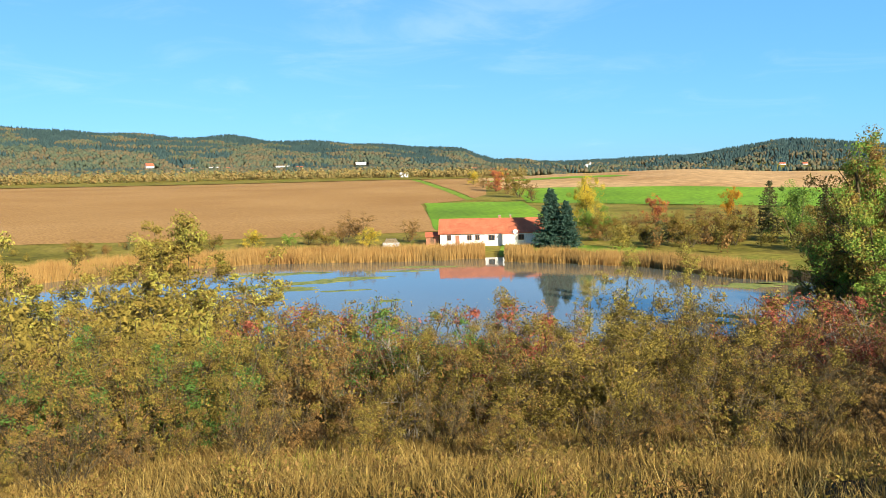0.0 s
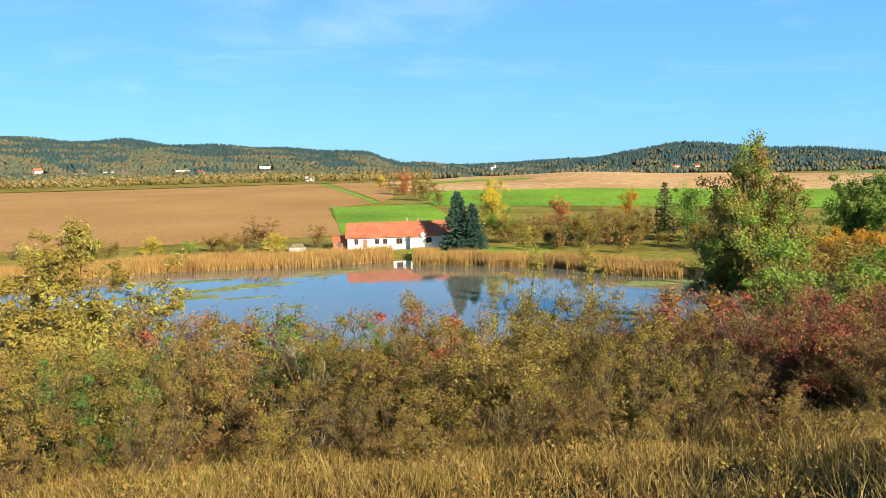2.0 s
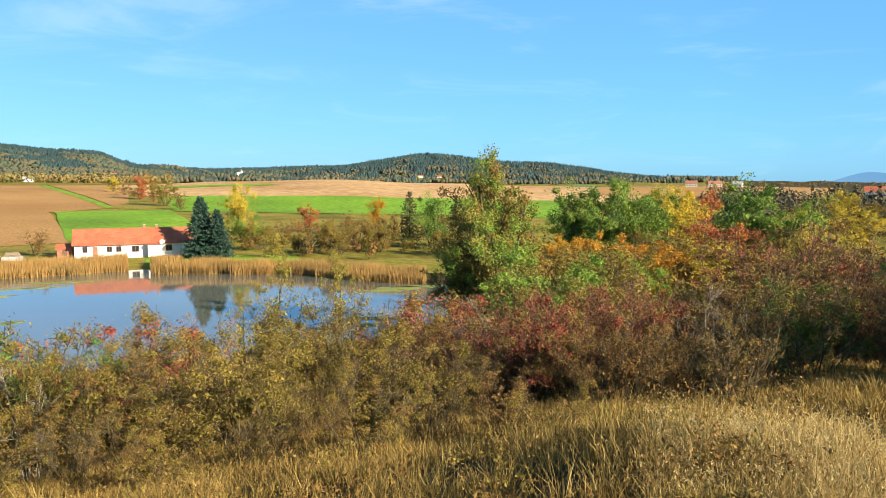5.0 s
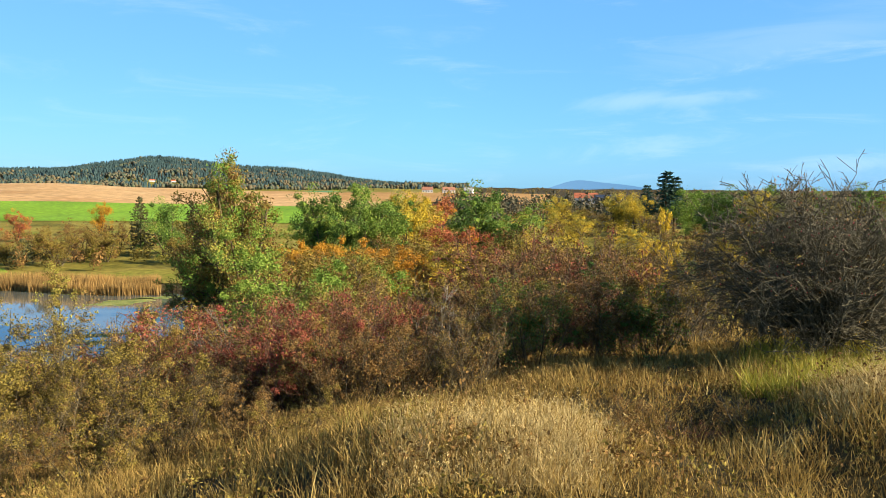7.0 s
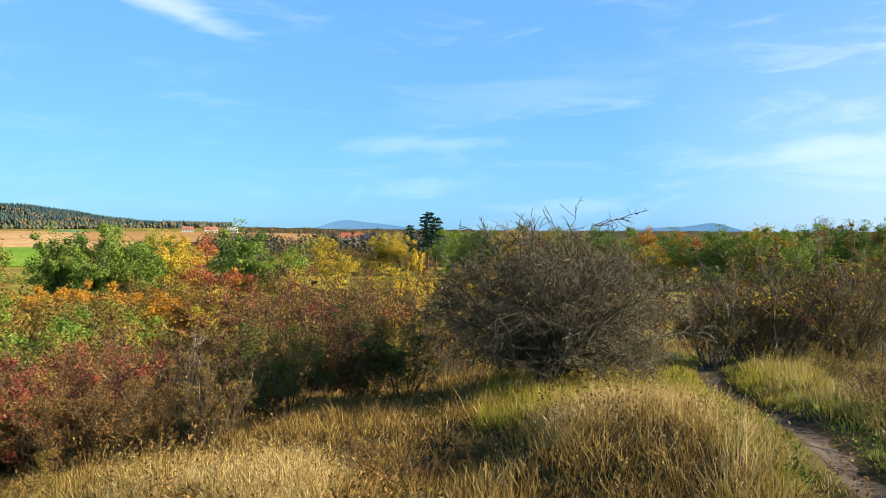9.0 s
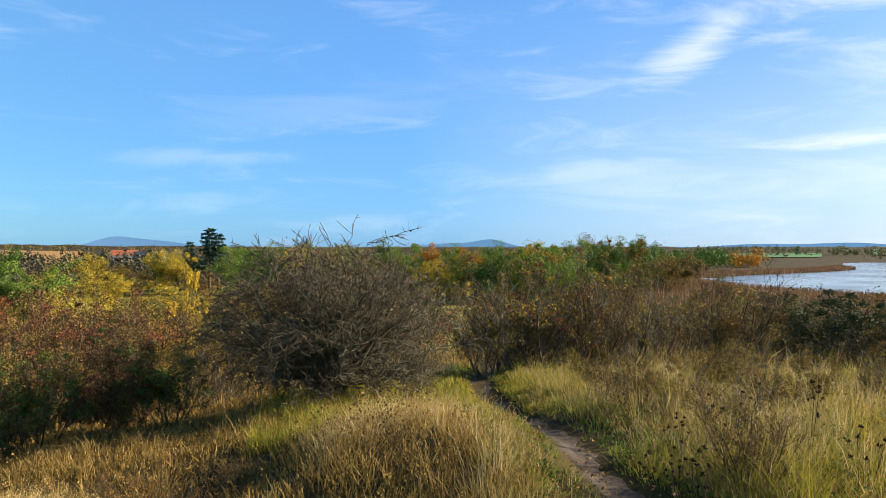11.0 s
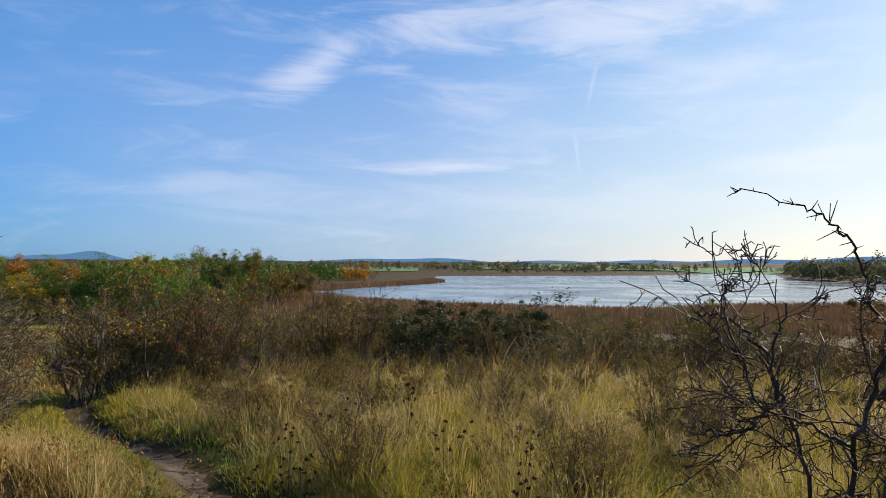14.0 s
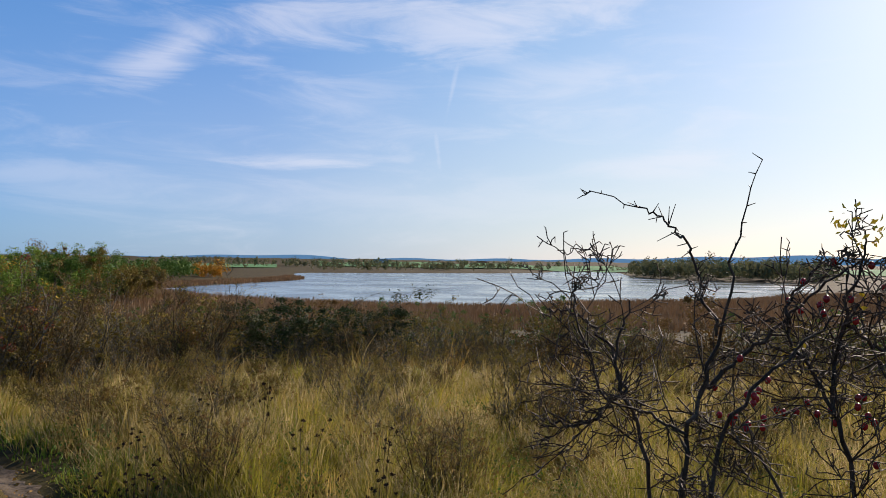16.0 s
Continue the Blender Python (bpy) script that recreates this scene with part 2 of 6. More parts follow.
REED = ramp_material("dry golden reed", [(0.15, 0.075, 0.025), (0.32, 0.175, 0.05), (0.45, 0.275, 0.085), (0.22, 0.14, 0.045), (0.36, 0.20, 0.06)], rough=0.7, scale=0.12, translucent=0.2, jitter=0.5)
REED_BROWN = ramp_material("red-brown lake reed", [(0.10, 0.055, 0.028), (0.19, 0.11, 0.055), (0.28, 0.17, 0.085), (0.15, 0.10, 0.05)], rough=0.75, scale=0.05, translucent=0.15, jitter=0.5)
SOIL = ramp_material("trodden earth", [(0.045, 0.035, 0.025), (0.095, 0.074, 0.054), (0.15, 0.12, 0.09)], rough=0.95, scale=1.2, fine=18, bump=0.02, source="noise", spec=0.1)
GROUND = ramp_material("rough meadow ground", [(0.018, 0.013, 0.005), (0.045, 0.032, 0.010), (0.075, 0.055, 0.018), (0.035, 0.036, 0.009)], rough=0.95, scale=0.25, fine=6, bump=0.04, source="noise", spec=0.1)
PLOUGH = ramp_material("ploughed brown field", [(0.35, 0.19, 0.066), (0.40, 0.225, 0.08), (0.44, 0.255, 0.095)], rough=0.95, scale=0.015, fine=1.4, bump=0.1, source="noise", spec=0.05)
STUBBLE = ramp_material("pale stubble field", [(0.42, 0.235, 0.095), (0.52, 0.32, 0.14), (0.57, 0.37, 0.17)], rough=0.95, scale=0.012, fine=0.2, source="noise", spec=0.05)
CROP = ramp_material("green winter crop", [(0.12, 0.23, 0.010), (0.17, 0.32, 0.014), (0.23, 0.38, 0.02)], rough=0.85, scale=0.02, fine=0.5, bump=0.05, source="noise", spec=0.15)
LAWN = ramp_material("bright lawn", [(0.13, 0.21, 0.015), (0.20, 0.31, 0.02), (0.28, 0.35, 0.04)], rough=0.85, scale=0.2, fine=2, source="noise", spec=0.15)
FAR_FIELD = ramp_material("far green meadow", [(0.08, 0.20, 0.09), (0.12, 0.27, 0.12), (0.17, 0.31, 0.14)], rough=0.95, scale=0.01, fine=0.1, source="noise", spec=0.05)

VERGE = ramp_material("olive rough meadow", [(0.12, 0.11, 0.02), (0.20, 0.17, 0.03), (0.27, 0.215, 0.045), (0.17, 0.19, 0.025)], rough=0.95, scale=0.06, fine=0.8, bump=0.05, source="noise", spec=0.05)


def water_material(name, colour, scale, bump, rough):
    m = bpy.data.materials.new(name)
    m.use_nodes = True
    n, l = m.node_tree.nodes, m.node_tree.links
    bs = n["Principled BSDF"]
    geo = n.new("ShaderNodeNewGeometry")
    big = n.new("ShaderNodeTexNoise")
    big.inputs["Scale"].default_value, big.inputs["Detail"].default_value = scale * 0.06, 5
    l.new(geo.outputs["Position"], big.inputs["Vector"])
    rr = n.new("ShaderNodeMapRange")
    rr.inputs["From Min"].default_value, rr.inputs["From Max"].default_value = 0.4, 0.62
    rr.inputs["To Min"].default_value, rr.inputs["To Max"].default_value = rough * 0.4, rough
    l.new(big.outputs["Fac"], rr.inputs[0])
    l.new(rr.outputs[0], bs.inputs["Roughness"])
    nz = n.new("ShaderNodeTexNoise")
    nz.inputs["Scale"].default_value, nz.inputs["Detail"].default_value = scale, 4
    l.new(geo.outputs["Position"], nz.inputs["Vector"])
    b = n.new("ShaderNodeBump")
    b.inputs["Strength"].default_value, b.inputs["Distance"].default_value = 1.0, bump
    l.new(nz.outputs["Fac"], b.inputs["Height"])
    l.new(b.outputs[0], bs.inputs["Normal"])
    bs.inputs["Base Color"].default_value = (*colour, 1)
    bs.inputs["IOR"].default_value = 1.33
    bs.inputs["Specular IOR Level"].default_value = 0.5
    return m


POND_WATER = water_material("still pond water", (0.12, 0.125, 0.098), 1.6, 0.003, 0.05)
LAKE_WATER = water_material("rippled lake water", (0.13, 0.16, 0.16), 0.35, 0.07, 0.30)


def plain(name, colour, rough=0.7, scale=2.0, vary=0.15, metal=0.0, bump=0.0):
    lo = tuple(c * (1 - vary) for c in colour)
    hi = tuple(min(1, c * (1 + vary)) for c in colour)
    m = ramp_material(name, [lo, colour, hi], rough=rough, scale=scale, fine=scale * 8, source="noise", bump=bump, spec=0.3)
    m.node_tree.nodes["Principled BSDF"].inputs["Metallic"].default_value = metal
    return m


# ---------------------------------------------------------------- mesh helpers


def mesh_of(name, verts, faces, material, smooth=False):
    """A mesh from an n x 3 array and an m x 3 (or m x 4) array of corners."""
    verts, faces = np.asarray(verts, np.float32), np.asarray(faces, np.int32)
    me = bpy.data.meshes.new(name)
    k = faces.shape[1]
    me.vertices.add(len(verts))
    me.vertices.foreach_set("co", verts.ravel())
    me.loops.add(faces.size)
    me.loops.foreach_set("vertex_index", faces.ravel())
    me.polygons.add(len(faces))
    me.polygons.foreach_set("loop_start", np.arange(0, faces.size, k, dtype=np.int32))
    me.polygons.foreach_set("loop_total", np.full(len(faces), k, np.int32))
    if smooth:
        me.polygons.foreach_set("use_smooth", np.ones(len(faces), bool))
    me.materials.append(material)
    me.update(calc_edges=True)
    me.validate()
    return me


def part(name, bm, material, parent, label=""):
    """A bmesh, or a finished mesh, as one object under a thing."""
    if isinstance(bm, bmesh.types.BMesh):
        me = bpy.data.meshes.new(name)
        bm.to_mesh(me)
        bm.free()
        me.materials.append(material)
    else:
        me = bm
    ob = new(name, me)
    ob.parent = parent
    return tagged(ob, label) if label else ob


def box(bm, x0, x1, y0, y1, z0, z1):
    vs = [bm.verts.new(p) for p in ((x0, y0, z0), (x1, y0, z0), (x1, y1, z0), (x0, y1, z0), (x0, y0, z1), (x1, y0, z1), (x1, y1, z1), (x0, y1, z1))]
    for f in ((3, 2, 1, 0), (4, 5, 6, 7), (0, 1, 5, 4), (1, 2, 6, 5), (2, 3, 7, 6), (3, 0, 4, 7)):
        bm.faces.new([vs[i] for i in f])


def box_part(name, dims, material, parent, label="", bevel=0.0):
    bm = bmesh.new()
    box(bm, *dims)
    if bevel:
        bmesh.ops.bevel(bm, geom=bm.edges[:], offset=bevel, segments=1, affect="EDGES")
    return part(name, bm, material, parent, label)


def unit(v):
    return v / (np.linalg.norm(v, axis=-1, keepdims=True) + 1e-12)


def prisms(p0, p1, r0, r1, sides=3):
    """Tapered tubes between rows of points."""
    p0, p1 = np.asarray(p0, float), np.asarray(p1, float)
    r0, r1 = np.asarray(r0, float), np.asarray(r1, float)
    n = len(p0)
    d = unit(p1 - p0)
    ref = np.where(np.abs(d[:, 2:3]) > 0.9, np.array([[1.0, 0, 0]]), np.array([[0, 0, 1.0]]))
    u = unit(np.cross(d, ref))
    v = np.cross(d, u)
    ring = []
    for p, r in ((p0, r0), (p1, r1)):
        for k in range(sides):
            a = 2 * math.pi * k / sides
            ring.append(p + r[:, None] * (math.cos(a) * u + math.sin(a) * v))
    verts = np.stack(ring, 1).reshape(-1, 3)
    base = (np.arange(n) * 2 * sides)[:, None]
    faces = []
    for k in range(sides):
        j = (k + 1) % sides
        faces.append(base + np.array([[k, j, sides + j]]))
        faces.append(base + np.array([[k, sides + j, sides + k]]))
    return verts, np.concatenate(faces)


def spikes(p0, p1, r):
    """Pointed twigs."""
    v, f = prisms(p0, p1, r, r * 0.3, 3)
    v = v.reshape(-1, 6, 3)[:, :4].copy()
    v[:, 3] = p1
    i = (np.arange(len(p0)) * 4)[:, None]
    return v.reshape(-1, 3), np.concatenate([i + np.array([[0, 1, 3]]), i + np.array([[1, 2, 3]]), i + np.array([[2, 0, 3]])])


def leaves_at(rng, pos, size, droop=0.0, long=1.6, aim=None, small=False):
    """Folded diamond leaves at the points, turned at random."""
    pos = np.asarray(pos, float)
    n = len(pos)
    d = unit(rng.normal(size=(n, 3)) + np.array([0, 0, -droop]) + (0 if aim is None else aim))
    w = unit(np.cross(d, rng.normal(size=(n, 3))))
    nn = np.cross(d, w)
    s = size * rng.uniform(0.6, 1.35, size=(n, 1))
    if small:
        verts = np.stack([pos + w * s * 0.42, pos - w * s * 0.42, pos + d * s * long], 1).reshape(-1, 3)
        return verts, np.arange(n * 3).reshape(-1, 3)
    a, b = pos, pos + d * s * long
    c = pos + d * s * long * 0.45
    fold = nn * s * 0.18
    verts = np.stack([a, c + w * s * 0.5 + fold, b, c - w * s * 0.5 + fold], 1).reshape(-1, 3)
    i = (np.arange(n) * 4)[:, None]
    faces = np.concatenate([i + np.array([[0, 1, 2]]), i + np.array([[0, 2, 3]])])
    return verts, faces


def clump_leaves(rng, centres, radius, count, size, flat=0.8, ragged=0.75):
    """Leaves on the shells of many small clumps, lying roughly along the outside of each."""
    k = rng.integers(0, len(centres), count)
    reach = (radius * rng.uniform(0.4, 1.7, len(centres)))[k]
    w = unit(rng.normal(size=(count, 3)))
    pos = centres[k] + w * (reach * rng.uniform(0.25, 1.0, count) ** 0.5)[:, None] * np.array([1, 1, flat])
    normal = unit(w + rng.normal(size=(count, 3)) * ragged + np.array([0, 0, 0.25]))
    d = unit(np.cross(normal, rng.normal(size=(count, 3))))
    u = np.cross(normal, d)
    s = (size * rng.uniform(0.6, 1.35, count))[:, None]
    verts = np.stack([pos + u * s * 0.45, pos - u * s * 0.45, pos + d * s * 1.6], 1).reshape(-1, 3)
    return verts, np.arange(count * 3).reshape(-1, 3)


def join(*pairs):
    vs, fs, k = [], [], 0
    for v, f in pairs:
        if len(v):
            vs.append(v)
            fs.append(f + k)
            k += len(v)
    return np.concatenate(vs), np.concatenate(fs)


def grow(rng, start, way, length, radius, depth, spec, segs, tips):
    """Branches out of branches: rows (p0, p1, r0, r1) in segs, ends in tips (place, way, depth)."""
    steps = spec["steps"][depth]
    p, d = np.array(start, float), unit(np.array(way, float))
    r = radius
    pts = [p]
    for i in range(steps):
        d = unit(d + rng.normal(size=3) * spec["wander"][depth] + np.array([0, 0, spec["lift"][depth]]))
        q = p + d * length / steps
        r2 = max(radius * (1 - (i + 1) / steps * 0.72), spec["thin"])
        segs.append((p, q, r, r2))
        p, r = q, r2
        pts.append(p)
        tips.append((p, d, depth))
        if depth + 1 < len(spec["steps"]):
            if (i + 1) / steps >= spec["bare"][depth]:
                for _ in range(rng.poisson(spec["kids"][depth])):
                    t = rng.random()
                    side = unit(np.cross(d, rng.normal(size=3)))
                    ang = radians(rng.normal(spec["angle"][depth], 10))
                    way2 = d * math.cos(ang) + side * math.sin(ang)
                    f = spec["ratio"][depth] * rng.uniform(0.6, 1.25) * (1 - 0.45 * (i / steps))
                    grow(rng, pts[-2] + (p - pts[-2]) * t, way2, length * f, max(r * 0.6, spec["thin"]), depth + 1, spec, segs, tips)


def plant_meshes(seed, kind, stems, spec, leaf=None, bark=BARK, dense=0.14):
    """Stem and leaf meshes for a plant whose stems are (start, way, length, radius)."""
    rng = np.random.default_rng(seed)
    segs, tips = [], []
    for s in stems(rng):
        grow(rng, *s, 0, spec, segs, tips)
    a = [np.array([s[i] for s in segs]) for i in range(4)]
    thick = a[2] > 0.04
    geo = []
    fine = np.array([t[2] == len(spec["steps"]) - 1 for t in tips])
    if fine.any() and spec["steps"][-1] == 1:
        geo.append(spikes(a[0][fine], a[1][fine], a[2][fine]))
        a = [q[~fine] for q in a]
        thick = thick[~fine]
    if thick.any():
        geo.append(prisms(a[0][thick], a[1][thick], a[2][thick], a[3][thick], 6))
    if (~thick).any():
        geo.append(prisms(a[0][~thick], a[1][~thick], a[2][~thick], a[3][~thick], 3))
    v, f = join(*geo)
    wood = mesh_of(kind + "_stems", v, f, bark)
    crown = []
    for name, count, size, clumps, radius, lo in leaf or []:
        pool = np.array([t[0] for t in tips if t[2] >= max(1, len(spec["steps"]) - 2) and t[0][2] > lo])
        if not len(pool):
            continue
        middle = pool.mean(0) * np.array([1, 1, 0.8])
        a, b = pool[rng.integers(0, len(pool), clumps)], pool[rng.integers(0, len(pool), clumps)]
        outer = np.linalg.norm(a - middle, axis=1) > np.linalg.norm(b - middle, axis=1)
        centres = np.where(outer[:, None], a, b)
        loose, inner = int(count * 0.3), int(count * dense)
        free = pool[rng.integers(0, len(pool), loose)] + rng.normal(size=(loose, 3)) * radius * 0.3
        # oversized inner leaves, added to block light through the crown
        deep_in = middle + (pool[rng.integers(0, len(pool), inner)] - middle) * rng.uniform(0.1, 0.6, (inner, 1))
        lv, lf = join(clump_leaves(rng, centres, radius, count - loose, size), leaves_at(rng, free, size, 0.2, 1.6, None, True), leaves_at(rng, deep_in, size * 2.2, 0.2, 1.4, None, True))
        crown.append(mesh_of(kind + "_leaves", lv, lf, LEAF[name]))
    return wood, crown


BUILT = {}
TALL = {}


def stand(key, x, y, z, scale=1.0, turn=0.0, wide=1.0):
    """Place the plant of that key: the first one itself, then copies."""
    m = pose(x, y, z, 0, 0, turn) @ Matrix.Diagonal((scale * wide, scale * wide, scale, 1))
    ob, used = BUILT[key]
    if not used:
        ob.matrix_basis = m
        BUILT[key] = (ob, True)
        return ob
    keep = ob.scale.copy()
    ob.scale = (1, 1, 1)
    dup = copy_thing(ob, m)
    ob.scale = keep
    return dup


def define(key, name, label, category, group, wood, crown, wood_name="wood", crown_name="foliage"):
    top = tagged(new(name), label, category, group)
    part(wood_name, wood, None, top)
    for c in crown:
        part(crown_name, c, None, top)
    BUILT[key] = (top, False)
    zs = []
    for me in crown or [wood]:
        co = np.empty(len(me.vertices) * 3, np.float32)
        me.vertices.foreach_get("co", co)
        zs.append(co[2::3])
    TALL[key] = float(np.percentile(np.concatenate(zs), 98))


# ---------------------------------------------------------------- lie of the land
WATER_Z = -14.5
RING = np.array([0, 3, 6, 10, 15, 22, 32, 48, 75, 110, 150, 200, 350, 700, 1300, 2000, 3200, 4900], float)
PROFILE = {}


def profile(azimuth, *heights):
    PROFILE[azimuth] = np.array(heights, float)


profile(-90, 0, 0, -.6, -1.6, -3.1, -4.9, -6.8, -9, -12, -13.5, -13.5, -12, -8, 2, 18, 110, 60, 40)
profile(-30, 0, 0, -.7, -1.7, -3.2, -5, -7, -9.5, -13.2, -14.4, -14, -12.4, -8.4, 2.0, 20, 128, 90, 40)
profile(-17, 0, 0, -.7, -1.8, -3.3, -5.1, -7.1, -9.8, -13.6, -14.8, -14.2, -12.9, -8.8, 2.1, 20, 108, 70, 40)
profile(-6, 0, 0, -.75, -1.9, -3.4, -5.2, -7.3, -10, -13.8, -15, -14.3, -13.2, -9.2, 2.3, 18, 88, 60, 30)
profile(1, 0, 0, -.75, -1.9, -3.4, -5.2, -7.3, -10, -13.8, -15, -14.3, -13.2, -9.3, 1.6, 12, 70, 50, 30)
profile(4, 0, 0, -.75, -1.9, -3.4, -5.2, -7.3, -10, -13.8, -15, -14.2, -13.2, -9.3, 1.4, 8, 38, 45, 30)
profile(10, 0, 0, -.75, -1.85, -3.3, -5.1, -7.3, -10, -13.8, -14.8, -14, -13.0, -9.3, 3.6, -4, 6, 52, 30)
profile(17, 0, 0, -.7, -1.75, -3.1, -5.0, -7.2, -10, -13.8, -14.6, -13.8, -13.0, -9.4, 5.2, -2, 4, 64, 30)
profile(24, 0, 0, -.65, -1.6, -2.9, -4.8, -7.1, -10, -13.8, -14.3, -13.6, -12.9, -9.5, 1.7, -6, 0, 112, 40)
profile(31, 0, 0, -.55, -1.4, -2.7, -4.5, -6.8, -9.6, -13.4, -14.0, -13.6, -13.0, -10.5, -1.0, -8, -4, 78, 30)
profile(42, 0, 0, -.4, -1.15, -2.4, -4.1, -6.4, -9, -12.5, -13.4, -13.5, -13.3, -12, -4, -2, 0, 10, 5)
profile(55, 0, -.05, -.3, -.75, -1.5, -3, -5, -7.5, -10.5, -12, -12.5, -12.5, -12, -8, -6, -5, -5, -8)
profile(75, 0, -.05, -.2, -.5, -.85, -1.6, -3.2, -5.5, -8, -10, -11.5, -12.5, -13, -12, -9, -8, -8, -8)
profile(90, 0, 0, -.1, -.35, -.75, -1.4, -2.6, -4.5, -7, -9.5, -11.5, -13, -14, -13.5, -12, -10, -9, -9)
profile(110, 0, 0, -.05, -.2, -.5, -1.3, -2.8, -4.8, -7.5, -10, -12, -13.6, -14, -14, -13.6, -8, -3, -3)
profile(145, 0, 0, -.05, -.2, -.5, -1.3, -2.8, -4.8, -7.5, -10, -12, -13.6, -14, -14, -13, -6, 6, 6)
profile(200, 0, .05, .1, .1, 0, -.5, -1, -2, -4, -6, -8, -10, -12, -12, -10, -8, -5, -5)
profile(270, 0, 0, -.6, -1.6, -3.1, -4.9, -6.8, -9, -12, -13.5, -13.5, -12, -8, 2, 18, 110, 60, 40)
AZ_NODES = np.array(sorted(PROFILE), float)
TABLE = np.array([PROFILE[a] for a in sorted(PROFILE)])

POND = np.array([(-75, 118), (-60, 141), (-37, 153.5), (-10, 153.5), (5, 156), (12, 158), (13, 149), (22, 144.5), (36, 135), (45, 120), (52, 113), (50, 98), (37, 82), (28, 75), (8, 72), (-10, 73), (-30, 78), (-52, 86), (-72, 98)], float)
LAKE = np.array([(426, -40), (341, -37), (277, -65), (236, -112), (231, -144), (248, -168), (252, -262), (330, -400), (505, -602), (598, -545), (800, -640), (1150, -880), (1200, -800), (962, -594), (868, -332), (828, -218), (586, -152)], float)


def smooth_outline(pts, n=6):
    """A closed curve through the points."""
    out = []
    k = len(pts)
    for i in range(k):
        p0, p1, p2, p3 = pts[i - 1], pts[i], pts[(i + 1) % k], pts[(i + 2) % k]
        for t in np.arange(n) / n:
            out.append(0.5 * (2 * p1 + (p2 - p0) * t + (2 * p0 - 5 * p1 + 4 * p2 - p3) * t * t + (3 * p1 - p0 - 3 * p2 + p3) * t ** 3))
    return np.array(out)


POND_LINE, LAKE_LINE = smooth_outline(POND), smooth_outline(LAKE)


def shore(line, x, y):
    """Distance to the outline, positive outside."""
    x, y = np.asarray(x, float).ravel(), np.asarray(y, float).ravel()
    best = np.full(len(x), 1e18)
    inside = np.zeros(len(x), bool)
    for (ax, ay), (bx, by) in zip(line, np.roll(line, -1, 0)):
        ex, ey = bx - ax, by - ay
        t = np.clip(((x - ax) * ex + (y - ay) * ey) / (ex * ex + ey * ey + 1e-12), 0, 1)
        best = np.minimum(best, (x - ax - t * ex) ** 2 + (y - ay - t * ey) ** 2)
        cross = (ay > y) != (by > y)
        inside ^= cross & (x < ex * (y - ay) / (by - ay + 1e-12) + ax)
    return np.where(inside, -1, 1) * np.sqrt(best)


PATH_LINE = np.array([(-1.5, -9.0), (1.0, -4.5), (3.6, -2.0), (5.2, -0.78), (6.43, -0.12), (7.4, 0.12), (9.3, 0.78), (13.4, 1.95), (16.4, 2.6), (20, 2.9), (26, 2.2)], float)
PATH_FINE = np.concatenate([PATH_LINE[i] + (PATH_LINE[i + 1] - PATH_LINE[i]) * np.linspace(0, 1, 24, endpoint=False)[:, None] for i in range(len(PATH_LINE) - 1)])
for _ in range(30):
    PATH_FINE[1:-1] = 0.5 * PATH_FINE[1:-1] + 0.25 * (PATH_FINE[:-2] + PATH_FINE[2:])


def path_gap(x, y):
    x, y = np.asarray(x, float).ravel(), np.asarray(y, float).ravel()
    out = np.full(len(x), 99.0)
    near = np.hypot(x, y) < 32
    if near.any():
        q = np.stack([x[near], y[near]], 1)
        d = np.sqrt(((q[:, None] - PATH_FINE[None, ::10]) ** 2).sum(-1).min(1))
        close = d < 3.5
        d[close] = np.sqrt(((q[close, None] - PATH_FINE[None]) ** 2).sum(-1).min(1))
        out[near] = d
    return out


def wave(x, y, s, seed):
    """Smooth value noise out of a few crossed sines."""
    r = np.random.default_rng(seed)
    total = 0
    for _ in range(5):
        a, ph, k = r.uniform(0, 2 * math.pi), r.uniform(0, 2 * math.pi), r.uniform(0.6, 1.7) / s
        total = total + np.sin((x * math.cos(a) + y * math.sin(a)) * k * 2 * math.pi + ph)
    return total / 5


def bumpat(x, y, azimuth, dist, radius, high):
    a = radians(azimuth)
    return high * np.exp(-((x - dist * math.sin(a)) ** 2 + (y - dist * math.cos(a)) ** 2) / (radius * radius))


